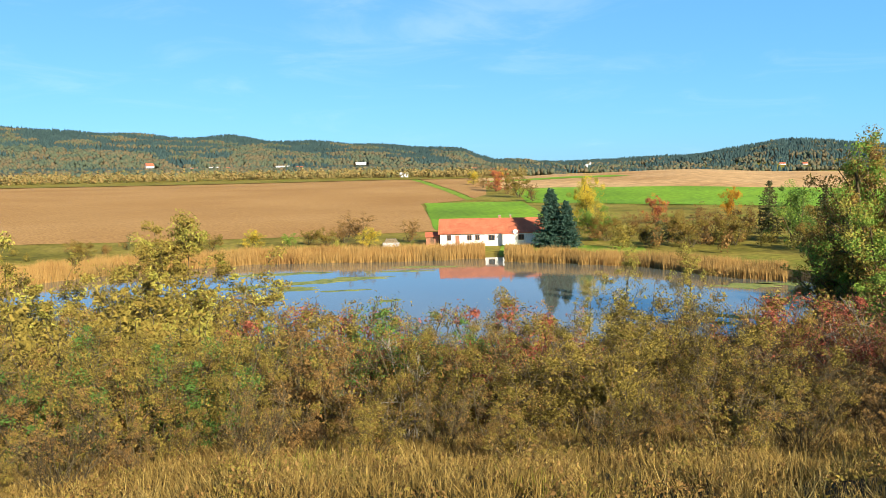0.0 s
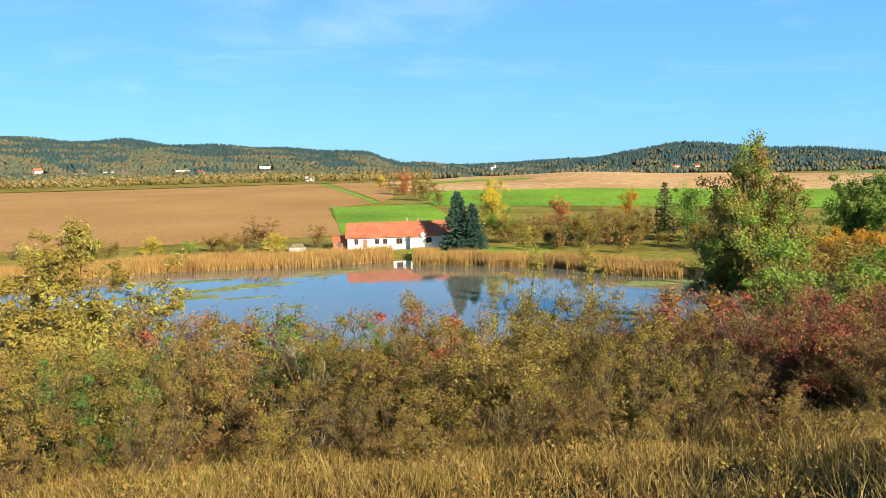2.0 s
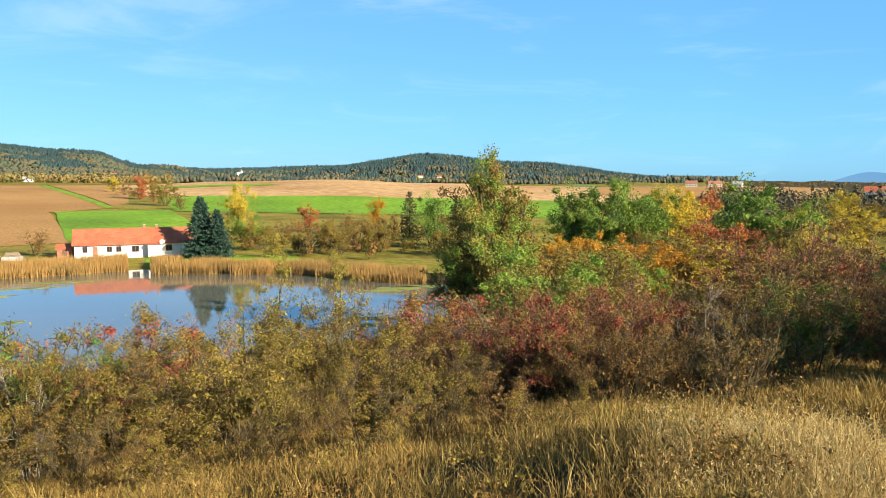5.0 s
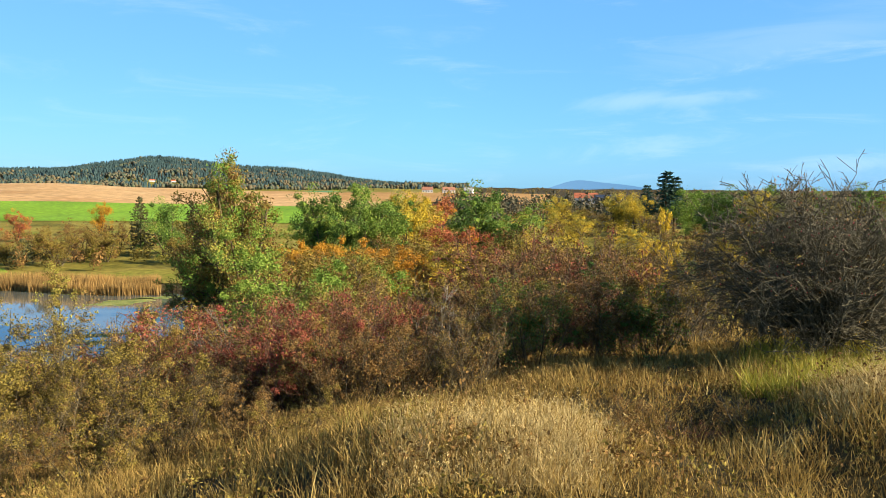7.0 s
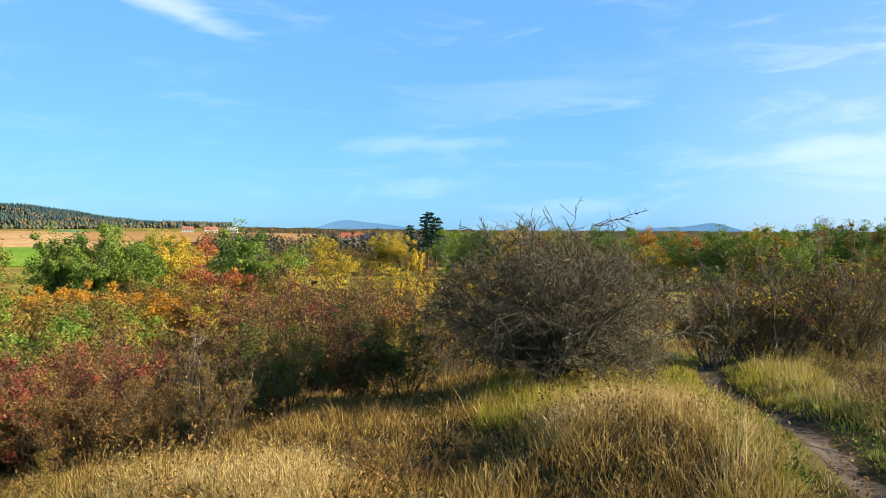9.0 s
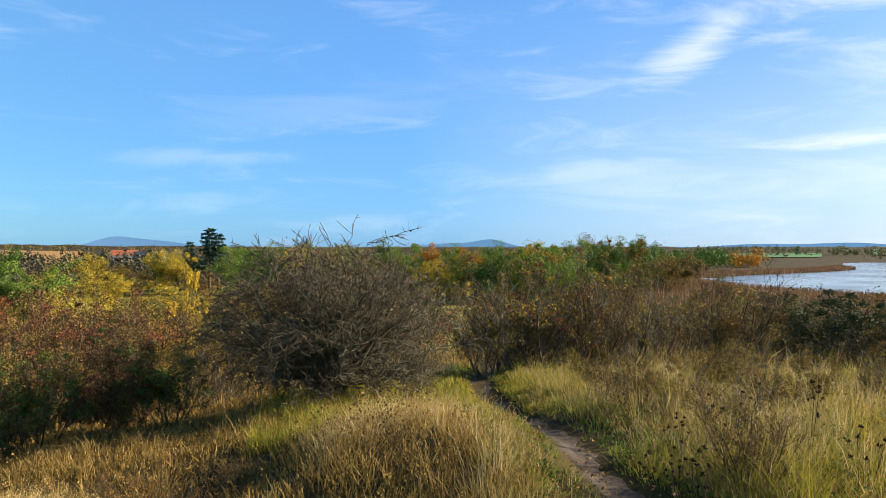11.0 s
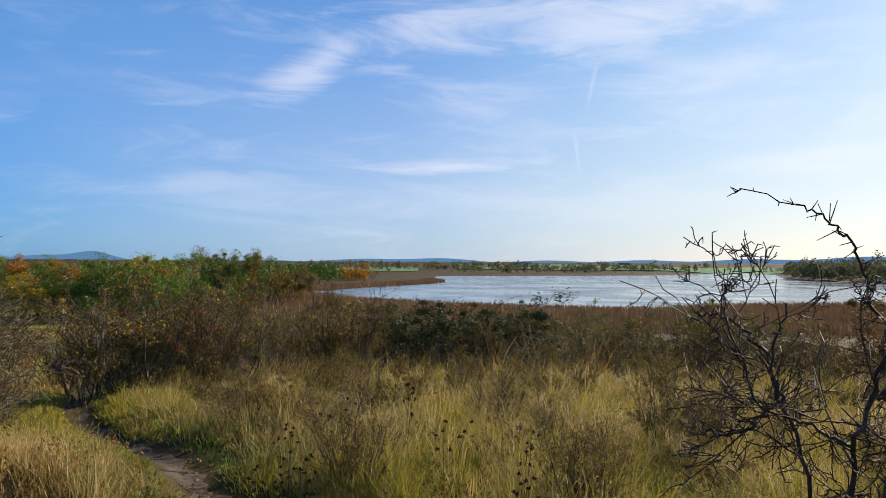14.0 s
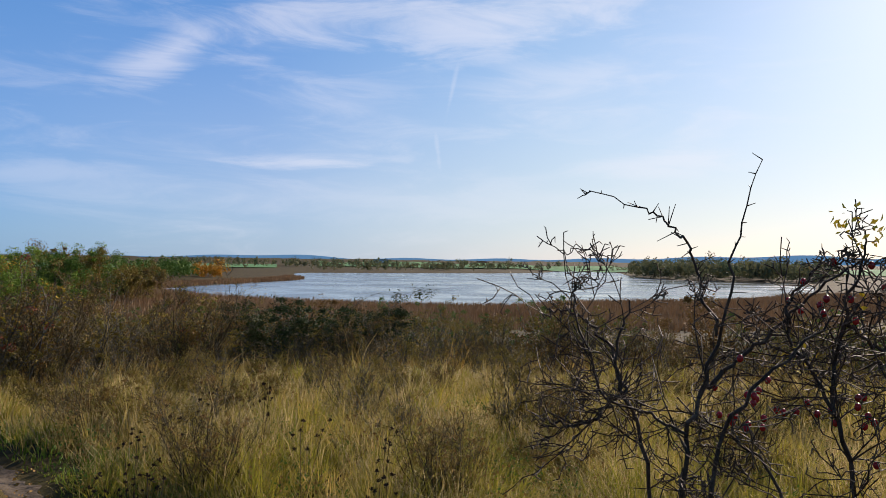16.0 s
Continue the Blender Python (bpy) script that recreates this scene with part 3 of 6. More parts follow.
def land(x, y):
    """Height of the ground."""
    shape = np.shape(x)
    x, y = np.asarray(x, float).ravel(), np.asarray(y, float).ravel()
    d = np.hypot(x, y)
    az = np.degrees(np.arctan2(x, y))
    az = np.where(az < -90, az + 360, az)
    i = np.clip(np.searchsorted(AZ_NODES, az) - 1, 0, len(AZ_NODES) - 2)
    t = (az - AZ_NODES[i]) / (AZ_NODES[i + 1] - AZ_NODES[i])
    t = t * t * (3 - 2 * t)
    ld, lr = np.log(d + 3), np.log(RING + 3)
    j = np.clip(np.searchsorted(lr, ld) - 1, 0, len(RING) - 2)
    u = np.clip((ld - lr[j]) / (lr[j + 1] - lr[j]), 0, 1)
    lo = TABLE[i, j] * (1 - u) + TABLE[i, j + 1] * u
    hi = TABLE[i + 1, j] * (1 - u) + TABLE[i + 1, j + 1] * u
    h = lo * (1 - t) + hi * t
    h = h + wave(x, y, 3.0, 1) * 0.07 * np.clip(d / 3 - 0.5, 0, 1) * np.clip((90 - d) / 40, 0, 1) + wave(x, y, 17, 2) * 0.25 * np.clip(d / 30 - 0.4, 0, 1) * np.clip((210 - d) / 60, 0, 1)
    h = h + wave(x, y, 260, 3) * 9 * np.clip((d - 1200) / 800, 0, 1)
    h = h + bumpat(x, y, 48.5, 5.6, 1.5, 0.38) + bumpat(x, y, 61.5, 6.9, 1.25, -0.48) + bumpat(x, y, 76.5, 7.0, 1.65, 0.44) + bumpat(x, y, 96, 8.5, 2.2, 0.15)
    h = h - 0.09 * np.exp(-(path_gap(x, y) / 0.22) ** 2)
    for line, reach in ((POND_LINE, 40.0), (LAKE_LINE, 120.0)):
        s = np.full(len(x), 1e4)
        lo, hi = line.min(0) - reach, line.max(0) + reach
        box_in = (x > lo[0]) & (x < hi[0]) & (y > lo[1]) & (y < hi[1])
        if box_in.any():
            s[box_in] = shore(line, x[box_in], y[box_in])
        edge = np.clip(s / reach, 0, 1)
        bank = WATER_Z + 0.12 + 0.05 * np.clip(s, 0, 60)
        outside = bank * (1 - edge) + h * edge
        wet = np.where(s < reach, np.maximum(outside, WATER_Z + 0.1), h)
        h = np.where(s > 0, wet, WATER_Z - 0.15 - np.clip(-s * 0.12, 0, 1.6))
    return h.reshape(shape)


def ground_z(x, y):
    return float(land(np.array([x]), np.array([y]))[0])


def at(azimuth, dist):
    a = radians(azimuth)
    return dist * math.sin(a), dist * math.cos(a)


# ---------------------------------------------------------------- ground, water, fields
radii = np.concatenate([[0.0], np.geomspace(0.4, 4850, 280)])
angles = np.radians(np.concatenate([np.arange(-60, 160, 1.0), np.arange(160, 300, 2.5)]))
gx, gy = radii[:, None] * np.sin(angles), radii[:, None] * np.cos(angles)
gz = land(gx, gy)
rows_n, cols_n = gx.shape
ri, ci = np.meshgrid(np.arange(rows_n - 1), np.arange(cols_n), indexing="ij")
cj = (ci + 1) % cols_n
quads = np.stack([ri * cols_n + ci, ri * cols_n + cj, (ri + 1) * cols_n + cj, (ri + 1) * cols_n + ci], -1).reshape(-1, 4)[:, ::-1]
ground = new("ground", mesh_of("ground", np.stack([gx, gy, gz], -1).reshape(-1, 3), quads, GROUND, True))
tagged(ground, "rolling autumn meadow ground with dry grass and earth", "ground", kind="structure")


def sheet(name, label, category, line, z, material):
    bm = bmesh.new()
    bm.faces.new([bm.verts.new((p[0], p[1], z)) for p in line])
    bmesh.ops.triangulate(bm, faces=bm.faces[:])
    bmesh.ops.recalc_face_normals(bm, faces=bm.faces[:])
    for f in bm.faces:
        if f.normal.z < 0:
            f.normal_flip()
    me = bpy.data.meshes.new(name)
    bm.to_mesh(me)
    bm.free()
    me.materials.append(material)
    return tagged(new(name, me), label, category, kind="structure")


def grown(line, by):
    c = line.mean(0)
    t = np.roll(line, -1, 0) - np.roll(line, 1, 0)
    n = np.stack([t[:, 1], -t[:, 0]], 1)
    n = n / (np.linalg.norm(n, axis=1, keepdims=True) + 1e-9)
    area = 0.5 * np.sum(line[:, 0] * np.roll(line[:, 1], -1) - np.roll(line[:, 0], -1) * line[:, 1])
    return line + n * by * np.sign(area)


sheet("water_pond", "still blue pond water reflecting sky and farmhouse", "pond", grown(POND_LINE, 1.0), WATER_Z, POND_WATER)
sheet("water_lake", "wide rippled grey-blue lake glinting in low sun", "lake", grown(LAKE_LINE, 1.5), WATER_Z, LAKE_WATER)


def field(name, label, material, a, b, c, d, nu=40, nv=40, lift=0.25):
    """A four-cornered field draped on the land; corners as (azimuth, distance)."""
    p = [np.array(at(*q)) for q in (a, b, c, d)]
    u, v = np.meshgrid(np.linspace(0, 1, nu), np.linspace(0, 1, nv), indexing="ij")
    q = (p[0] * ((1 - u) * (1 - v))[..., None] + p[1] * (u * (1 - v))[..., None] + p[2] * (u * v)[..., None] + p[3] * ((1 - u) * v)[..., None])
    wob = wave(q[..., 0], q[..., 1], 60, 9) * 0.7
    q[..., 0] += wob
    z = land(q[..., 0], q[..., 1]) + lift
    ii, jj = np.meshgrid(np.arange(nu - 1), np.arange(nv - 1), indexing="ij")
    f = np.stack([ii * nv + jj, (ii + 1) * nv + jj, (ii + 1) * nv + jj + 1, ii * nv + jj + 1], -1).reshape(-1, 4)
    vs = np.concatenate([q, z[..., None]], -1).reshape(-1, 3)
    ob = new(name, mesh_of(name, vs, f, material, True))
    return tagged(ob, label, "field", kind="structure")


field("field_meadow", "grassy margins between the fields", VERGE, (-48, 205), (34, 196), (40, 880), (-48, 730), 90, 80, 0.04)
field("field_ploughed", "freshly ploughed brown field on a gentle slope", PLOUGH, (-48, 240), (-0.3, 212), (-2.9, 705), (-48, 720), 90, 70, 0.2)
field("field_ploughed", "freshly ploughed corner above the green crop", PLOUGH, (-1.9, 340), (1.7, 362), (-2.6, 700), (-3.1, 704), 30, 50, 0.23)
field("field_crop", "bright green winter crop beside the ploughed field", CROP, (-0.7, 214), (9.5, 200), (5.8, 345), (-1.4, 346), 40, 30, 0.27)
field("field_track", "grassy farm track between the fields", LAWN, (1.7, 362), (2.3, 366), (-2.1, 702), (-2.7, 702), 8, 50, 0.32)
field("field_ploughed", "narrow brown ploughed strip beyond the green crop", PLOUGH, (2.3, 372), (3.2, 400), (3.0, 690), (-2.0, 702), 30, 40, 0.28)
field("field_meadow", "brown grass margin under the hedge", VERGE, (1.9, 364), (6.4, 338), (4.6, 458), (2.9, 640), 24, 24, 0.2)
field("field_crop", "long green winter crop field below the stubble", CROP, (6.2, 335), (34, 290), (34, 425), (5.0, 455), 60, 30, 0.3)
field("field_stubble", "pale brown stubble field on the hill crest", STUBBLE, (4.4, 458), (40, 430), (40, 900), (1.5, 720), 70, 50, 0.3)

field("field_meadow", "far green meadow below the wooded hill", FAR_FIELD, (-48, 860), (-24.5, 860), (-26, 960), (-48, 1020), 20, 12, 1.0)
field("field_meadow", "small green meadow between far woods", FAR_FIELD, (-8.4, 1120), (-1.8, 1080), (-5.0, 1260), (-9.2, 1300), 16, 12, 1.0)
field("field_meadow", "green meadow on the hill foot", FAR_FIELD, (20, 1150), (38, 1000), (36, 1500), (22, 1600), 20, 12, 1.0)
field("field_crop", "thin green strip across the stubble", CROP, (2.6, 565), (13.5, 575), (12.5, 610), (4.2, 605), 24, 6, 0.5)
field("lawn", "bright green lawn between farmhouse and pond", LAWN, (4.0, 158), (15.5, 144), (14.5, 166), (4.2, 176), 30, 14, 0.12)
field("field_meadow", "far pale field beyond the trees", STUBBLE, (61.5, 330), (72, 330), (72, 420), (61.5, 420), 16, 10, 0.5)
field("field_meadow", "green fields beyond the lake", FAR_FIELD, (84, 900), (103, 1150), (103, 1500), (84, 1300), 20, 12, 1.0)
field("field_meadow", "green fields on the far lake shore", FAR_FIELD, (106, 1450), (150, 1500), (150, 2000), (106, 2000), 30, 12, 1.5)
field("field_ploughed", "brown field on the eastern plain", PLOUGH, (36, 520), (52, 520), (52, 1100), (36, 1000), 24, 16, 0.6)
field("verge", "rough olive meadow between reeds and ploughed field", VERGE, (-48, 168), (-0.5, 162), (-0.9, 214), (-48, 244), 60, 20, 0.1)
field("verge", "rough olive meadow with scattered bushes", VERGE, (9.5, 152), (34, 128), (34, 292), (6.2, 336), 50, 30, 0.1)
field("verge", "olive meadow in the hollow beyond the shrubs", VERGE, (34, 70), (84, 60), (84, 330), (34, 290), 70, 40, 0.15)
field("field_meadow", "olive pasture below the wooded hill", VERGE, (-48, 724), (8, 706), (8, 1400), (-48, 1420), 60, 40, 0.6)
field("field_meadow", "olive pasture at the foot of the round hill", VERGE, (5, 905), (46, 905), (46, 2450), (5, 2450), 60, 50, 0.6)

# ---------------------------------------------------------------- plants: kinds
SHRUB = dict(steps=(4, 3, 2, 1), wander=(0.16, 0.22, 0.25, 0.25), lift=(0.10, 0.05, 0.03, 0.0), bare=(0.2, 0.0, 0.0, 1), kids=(1.35, 1.2, 1.15, 0), angle=(38, 42, 45, 45), ratio=(0.42, 0.5, 0.6, 0.5), thin=0.0055)


def shrub_stems(n, high, lean, r=0.02, spread=0.35):
    def make(rng):
        out = []
        for _ in range(n):
            a = rng.uniform(0, 2 * math.pi)
            s = rng.uniform(0.2, 1) * lean
            out.append(((math.cos(a) * spread * rng.random(), math.sin(a) * spread * rng.random(), -0.1), (math.cos(a) * s, math.sin(a) * s, 1), high * rng.uniform(0.65, 1.1), r * rng.uniform(0.6, 1.2)))
        return out
    return make


def shrub_kind(key, seed, label, bark, leaves, n=11, high=2.4, lean=0.7, name="shrub", spec=SHRUB, r=0.02, spread=0.5, group="shrubs on the slope"):
    wood, crown = plant_meshes(seed, name, shrub_stems(n, high, lean, r, spread), spec, leaves, bark)
    define(key, name, label, "shrub", group, wood, crown)


TWIGGY = dict(SHRUB, steps=(4, 3, 3, 1), wander=(0.12, 0.16, 0.2, 0.25), lift=(0.10, 0.09, 0.07, 0.0), kids=(1.7, 1.6, 1.25, 0), angle=(30, 34, 38, 40), ratio=(0.45, 0.5, 0.5, 0.5), thin=0.0042)
shrub_kind("olive1", 11, "dense olive-brown shrub thinning in autumn", BARK, [("olive", 10500, 0.028, 60, 0.17, 0.15)])
shrub_kind("olive2", 12, "dense olive-brown shrub thinning in autumn", BARK, [("olive", 7200, 0.028, 42, 0.17, 0.15), ("brown", 3000, 0.027, 26, 0.15, 0.1)], n=12)
shrub_kind("green1", 27, "dense shrub still in dull green leaf", BARK, [("deep", 4600, 0.029, 30, 0.17, 0.1), ("olive", 5200, 0.028, 34, 0.17, 0.2)], n=12)
shrub_kind("brown1", 13, "half-bare brown shrub with withered leaves", BARK, [("brown", 6500, 0.027, 52, 0.15, 0.2)], spec=TWIGGY, n=10)
shrub_kind("red1", 14, "dogwood shrub with dark red leaves", BARK_RED, [("red", 4400, 0.028, 34, 0.15, 0.9), ("olive", 2900, 0.028, 26, 0.15, 0.2)], lean=0.55)
shrub_kind("bare1", 15, "bare grey-brown shrub with fine twigs", BARK, [("brown", 1700, 0.028, 40, 0.12, 0.3), ("olive", 1300, 0.028, 30, 0.12, 0.3)], n=17, spec=TWIGGY)
shrub_kind("bare2", 16, "bare reddish shrub with fine upright twigs", BARK_RED, [("brown", 2000, 0.027, 40, 0.12, 0.3), ("red", 800, 0.03, 24, 0.12, 0.6)], n=17, spec=TWIGGY)
shrub_kind("pale1", 17, "leafless shrub with pale grey branches", BARK_PALE, [("brown", 260, 0.026, 30, 0.1, 0.3)], n=6, lean=0.8)
shrub_kind("dark1", 18, "dark leafless blackthorn with black twigs", BARK_DARK, [("olive", 2400, 0.028, 40, 0.12, 0.3)], n=14, lean=1.1, spec=TWIGGY)
shrub_kind("dark2", 19, "dark evergreen-looking willow bush, dense and rounded", BARK_DARK, [("holly", 8000, 0.038, 50, 0.2, 0.1), ("brown", 900, 0.036, 12, 0.18, 0.1)], n=16, lean=1.0)
shrub_kind("yellow1", 20, "young shrub with bright yellow leaves", BARK, [("yellow", 1900, 0.044, 18, 0.15, 0.7)], n=4, lean=0.22)
shrub_kind("berry1", 28, "thorny shrub with red berries and a few yellow leaves", BARK_DARK, [("olive", 1900, 0.028, 40, 0.12, 0.3), ("red", 260, 0.034, 7, 0.10, 1.2), ("yellow", 220, 0.034, 8, 0.11, 1.3)], n=13, lean=0.8, spec=TWIGGY)

LIGHT = dict(SHRUB, steps=(3, 3, 1), wander=(0.16, 0.22, 0.25), lift=(0.10, 0.05, 0.03), bare=(0.1, 0.0, 1), kids=(1.6, 1.4, 0), angle=(38, 42, 45), ratio=(0.45, 0.55, 0.6), thin=0.008)
shrub_kind("far_olive", 22, "olive-brown shrub on the lower slope", BARK, [("olive", 3800, 0.052, 34, 0.2, 0.1)], n=9, spec=LIGHT)
shrub_kind("far_brown", 23, "withered brown shrub on the lower slope", BARK, [("brown", 3400, 0.05, 34, 0.19, 0.1)], n=9, spec=LIGHT)
shrub_kind("far_bare", 24, "bare reddish shrub on the lower slope", BARK_RED, [("brown", 2300, 0.042, 34, 0.17, 0.2), ("red", 700, 0.044, 14, 0.16, 0.6)], n=14, spec=LIGHT)
shrub_kind("far_lime", 25, "yellow-green young shrub on the lower slope", BARK, [("lime", 3400, 0.052, 30, 0.2, 0.1)], n=7, lean=0.45, spec=LIGHT)
shrub_kind("far_dark", 26, "dark twiggy shrub on the lower slope", BARK_DARK, [("olive", 2500, 0.046, 30, 0.18, 0.1), ("deep", 1200, 0.046, 16, 0.18, 0.1)], n=14, spec=LIGHT)

TALL_TREE = dict(steps=(7, 4, 3, 1), wander=(0.07, 0.16, 0.22, 0.25), lift=(0.06, 0.10, 0.05, 0), bare=(0.15, 0.1, 0, 1), kids=(2.2, 1.4, 1.0, 0), angle=(48, 42, 42, 40), ratio=(0.42, 0.5, 0.55, 0.5), thin=0.012)
TREE = dict(steps=(6, 3, 1), wander=(0.07, 0.16, 0.22), lift=(0.06, 0.10, 0.05), bare=(0.1, 0.1, 1), kids=(2.3, 1.6, 0), angle=(48, 42, 42), ratio=(0.42, 0.55, 0.55), thin=0.015)


BUSHY = dict(TREE, bare=(0.0, 0.0, 1), lift=(0.04, 0.06, 0.05), angle=(55, 45, 42), ratio=(0.5, 0.55, 0.55))


def tree_kind(key, seed, label, leaves, bark=BARK, stems=1, lean=0.05, r=0.22, spec=TREE, name="tree", high=10.0, group="trees round the pond", category="tree"):
    def make(rng):
        out = []
        for k in range(stems):
            a = rng.uniform(0, 2 * math.pi)
            out.append(((0.3 * k * math.cos(a), 0.3 * k * math.sin(a), -0.3), (lean * math.cos(a), lean * math.sin(a), 1), high * rng.uniform(0.8, 1.0), r))
        return out
    wood, crown = plant_meshes(seed, name, make, spec, leaves, bark)
    define(key, name, label, category, group, wood, crown, "trunk", "crown")


tree_kind("big", 31, "tall alder with thinning olive-brown leaves", [("olive", 9500, 0.09, 62, 0.48, 1.8), ("green", 6500, 0.088, 44, 0.48, 1.4), ("brown", 3000, 0.08, 26, 0.42, 1.6)], stems=4, lean=0.24, spec=TALL_TREE)
tree_kind("bigG", 41, "spreading alder with fresh green leaves", [("green", 10000, 0.095, 64, 0.55, 0.9), ("lime", 3600, 0.09, 30, 0.5, 1.5)], stems=3, lean=0.3, spec=TALL_TREE, r=0.13)
tree_kind("greenA", 32, "leafy green deciduous tree", [("green", 9000, 0.165, 60, 0.85, 0.8)], stems=3, lean=0.3, spec=BUSHY, r=0.14)
tree_kind("greenB", 33, "deep green deciduous tree", [("deep", 5600, 0.165, 40, 0.85, 0.5), ("green", 3600, 0.165, 26, 0.8, 0.8)], stems=4, lean=0.35, spec=BUSHY, r=0.12)
tree_kind("yellowA", 34, "tree with golden yellow autumn leaves", [("yellow", 5200, 0.155, 38, 0.78, 0.8), ("lime", 3600, 0.155, 28, 0.78, 0.5)], stems=3, lean=0.3, spec=BUSHY, r=0.12)
tree_kind("orangeA", 35, "tree with orange autumn leaves", [("orange", 8000, 0.155, 54, 0.76, 0.5)], stems=3, lean=0.25, spec=BUSHY, r=0.12)
tree_kind("rustA", 36, "tree with rust-red autumn leaves", [("rust", 7000, 0.155, 50, 0.76, 0.5), ("orange", 1300, 0.155, 12, 0.7, 0.5)], stems=3, lean=0.25, spec=BUSHY, r=0.12)
tree_kind("bareA", 37, "nearly bare brown tree with a rounded crown", [("brown", 3800, 0.14, 50, 0.55, 0.8)], stems=4, lean=0.45, spec=BUSHY, r=0.12)
tree_kind("oliveA", 38, "olive-brown deciduous tree losing its leaves", [("olive", 6600, 0.15, 50, 0.76, 0.6), ("brown", 1900, 0.145, 18, 0.7, 0.6)], stems=4, lean=0.45, spec=BUSHY, r=0.12)
tree_kind("airy", 39, "slender airy alder sapling with few leaves", [("lime", 1300, 0.085, 36, 0.34, 1.2), ("olive", 1700, 0.08, 40, 0.32, 0.8)], r=0.09, spec=TALL_TREE)
tree_kind("airyL", 40, "airy young tree with yellow-green leaves", [("lime", 4200, 0.105, 30, 0.42, 3.0), ("olive", 11000, 0.105, 60, 0.42, 0.6)], stems=4, lean=0.35, r=0.07, spec=TALL_TREE)


def conifer_kind(key, seed, label, material, high=12.0, wide=3.4, gap=0.32, start=0.3, sparse=1.0, name="spruce"):
    rng = np.random.default_rng(seed)
    segs, pos, aim = [], [], []
    zs = np.arange(start, high - 0.2, gap)
    for z in zs:
        reach = wide * (1 - z / high) ** 0.75 * rng.uniform(0.8, 1.1) + 0.15
        for k in range(int(7 * sparse) + 2):
            a = rng.uniform(0, 2 * math.pi)
            L = reach * rng.uniform(0.7, 1.1)
            p = np.array([0, 0, z])
            for s in range(3):
                q = p + np.array([math.cos(a), math.sin(a), (-0.32, -0.12, 0.15)[s]]) * L / 3
                segs.append((p, q, 0.035 * (1 - s * 0.3), 0.025 * (1 - s * 0.3)))
                m = max(3, int(11 * L / wide + 3))
                t = rng.random(m)[:, None]
                pos.append(p + (q - p) * t)
                aim.append(np.tile(np.array([math.cos(a), math.sin(a), -0.35]) * 1.3, (m, 1)))
                p = q
    a4 = [np.array([s[i] for s in segs]) for i in range(4)]
    trunk_p = np.array([[0, 0, -0.4 + high * k / 8] for k in range(9)])
    tr = 0.2 * (1 - np.arange(9) / 9.2)
    wood = join(prisms(trunk_p[:-1], trunk_p[1:], tr[:-1], tr[1:], 7), prisms(*a4))
    pos, aim = np.concatenate(pos), np.concatenate(aim)
    lv, lf = leaves_at(rng, pos, 0.22, 0.1, 2.4, aim)
    define(key, name, label, "conifer", "conifers", mesh_of("trunk", *wood, BARK), [mesh_of("needles", lv, lf, LEAF[material])], "trunk", "crown")


conifer_kind("spruce", 51, "dense dark blue-green spruce beside the farmhouse", "needle", wide=4.3, gap=0.28, sparse=1.3)
conifer_kind("larch", 52, "sparse brown-green larch with level branches", "larch", wide=3.6, gap=0.6, start=1.6, sparse=0.6, name="larch")
conifer_kind("pine", 53, "dark pine standing above the other trees", "needle", high=12, wide=3.0, gap=0.7, start=4.5, sparse=0.9, name="pine")

prng = np.random.default_rng(5)


def put(key, azimuth, dist, high, unit_high, wide=1.0, sink=0.0):
    x, y = at(azimuth, dist)
    return stand(key, x, y, ground_z(x, y) - sink, high / TALL[key], prng.uniform(0, 360), wide)


# ---------------------------------------------------------------- shrubs on the slope before the pond
def shrub_band(az0, az1, step, d0, d1, h0, h1, keys):
    a = az0
    while a < az1:
        put(keys[prng.integers(0, len(keys))], a + prng.uniform(-.4, .4) * step, prng.uniform(d0, d1), prng.uniform(h0, h1) * 0.88, 2.4, prng.uniform(0.95, 1.3))
        a += step


shrub_band(-38, 12, 2.9, 10.6, 12.0, 1.4, 2.0, ["olive1", "brown1", "green1", "olive2", "bare1", "olive2"])
shrub_band(12, 26, 2.7, 12.4, 13.6, 1.4, 1.9, ["olive1", "bare1", "green1", "olive2"])
shrub_band(26, 46, 3.0, 13.2, 14.8, 1.2, 1.8, ["bare1", "brown1", "olive2"])
shrub_band(-38, -8, 3.4, 13, 15, 2.2, 2.7, ["olive1", "olive2", "brown1", "green1"])
shrub_band(-8, 8, 3.4, 13.2, 15, 2.4, 2.8, ["olive1", "red1", "green1", "olive2", "bare1"])
shrub_band(8, 25, 3.6, 14.5, 16.5, 2.4, 2.9, ["olive1", "bare1", "green1", "brown1"])
shrub_band(25, 45, 4.0, 15, 17, 2.2, 2.7, ["bare1", "bare2", "olive2"])
shrub_band(-38, -10, 3.6, 18, 21, 3.0, 3.7, ["far_olive", "brown1", "far_olive", "bare1"])
shrub_band(-10, 26, 3.6, 18, 21, 2.6, 3.1, ["far_olive", "red1", "olive2", "far_brown"])
put("pale1", -3.0, 11.2, 1.6, 2.4)
put("pale1", 30.5, 16.6, 2.5, 2.4)
for a, d, h in ((31.5, 14.8, 2.1), (34.5, 14.2, 1.9), (38.5, 15.4, 1.9)):
    put("red1", a, d, h, 2.4, 1.1)
put("pale1", 43.5, 14.0, 2.0, 2.4)
shrub_band(23, 40, 2.6, 17.5, 20, 2.7, 3.2, ["red1", "bare2", "bare1"])
shrub_band(40, 46, 3.0, 17.5, 20, 2.6, 3.1, ["olive2", "bare1", "bare2"])
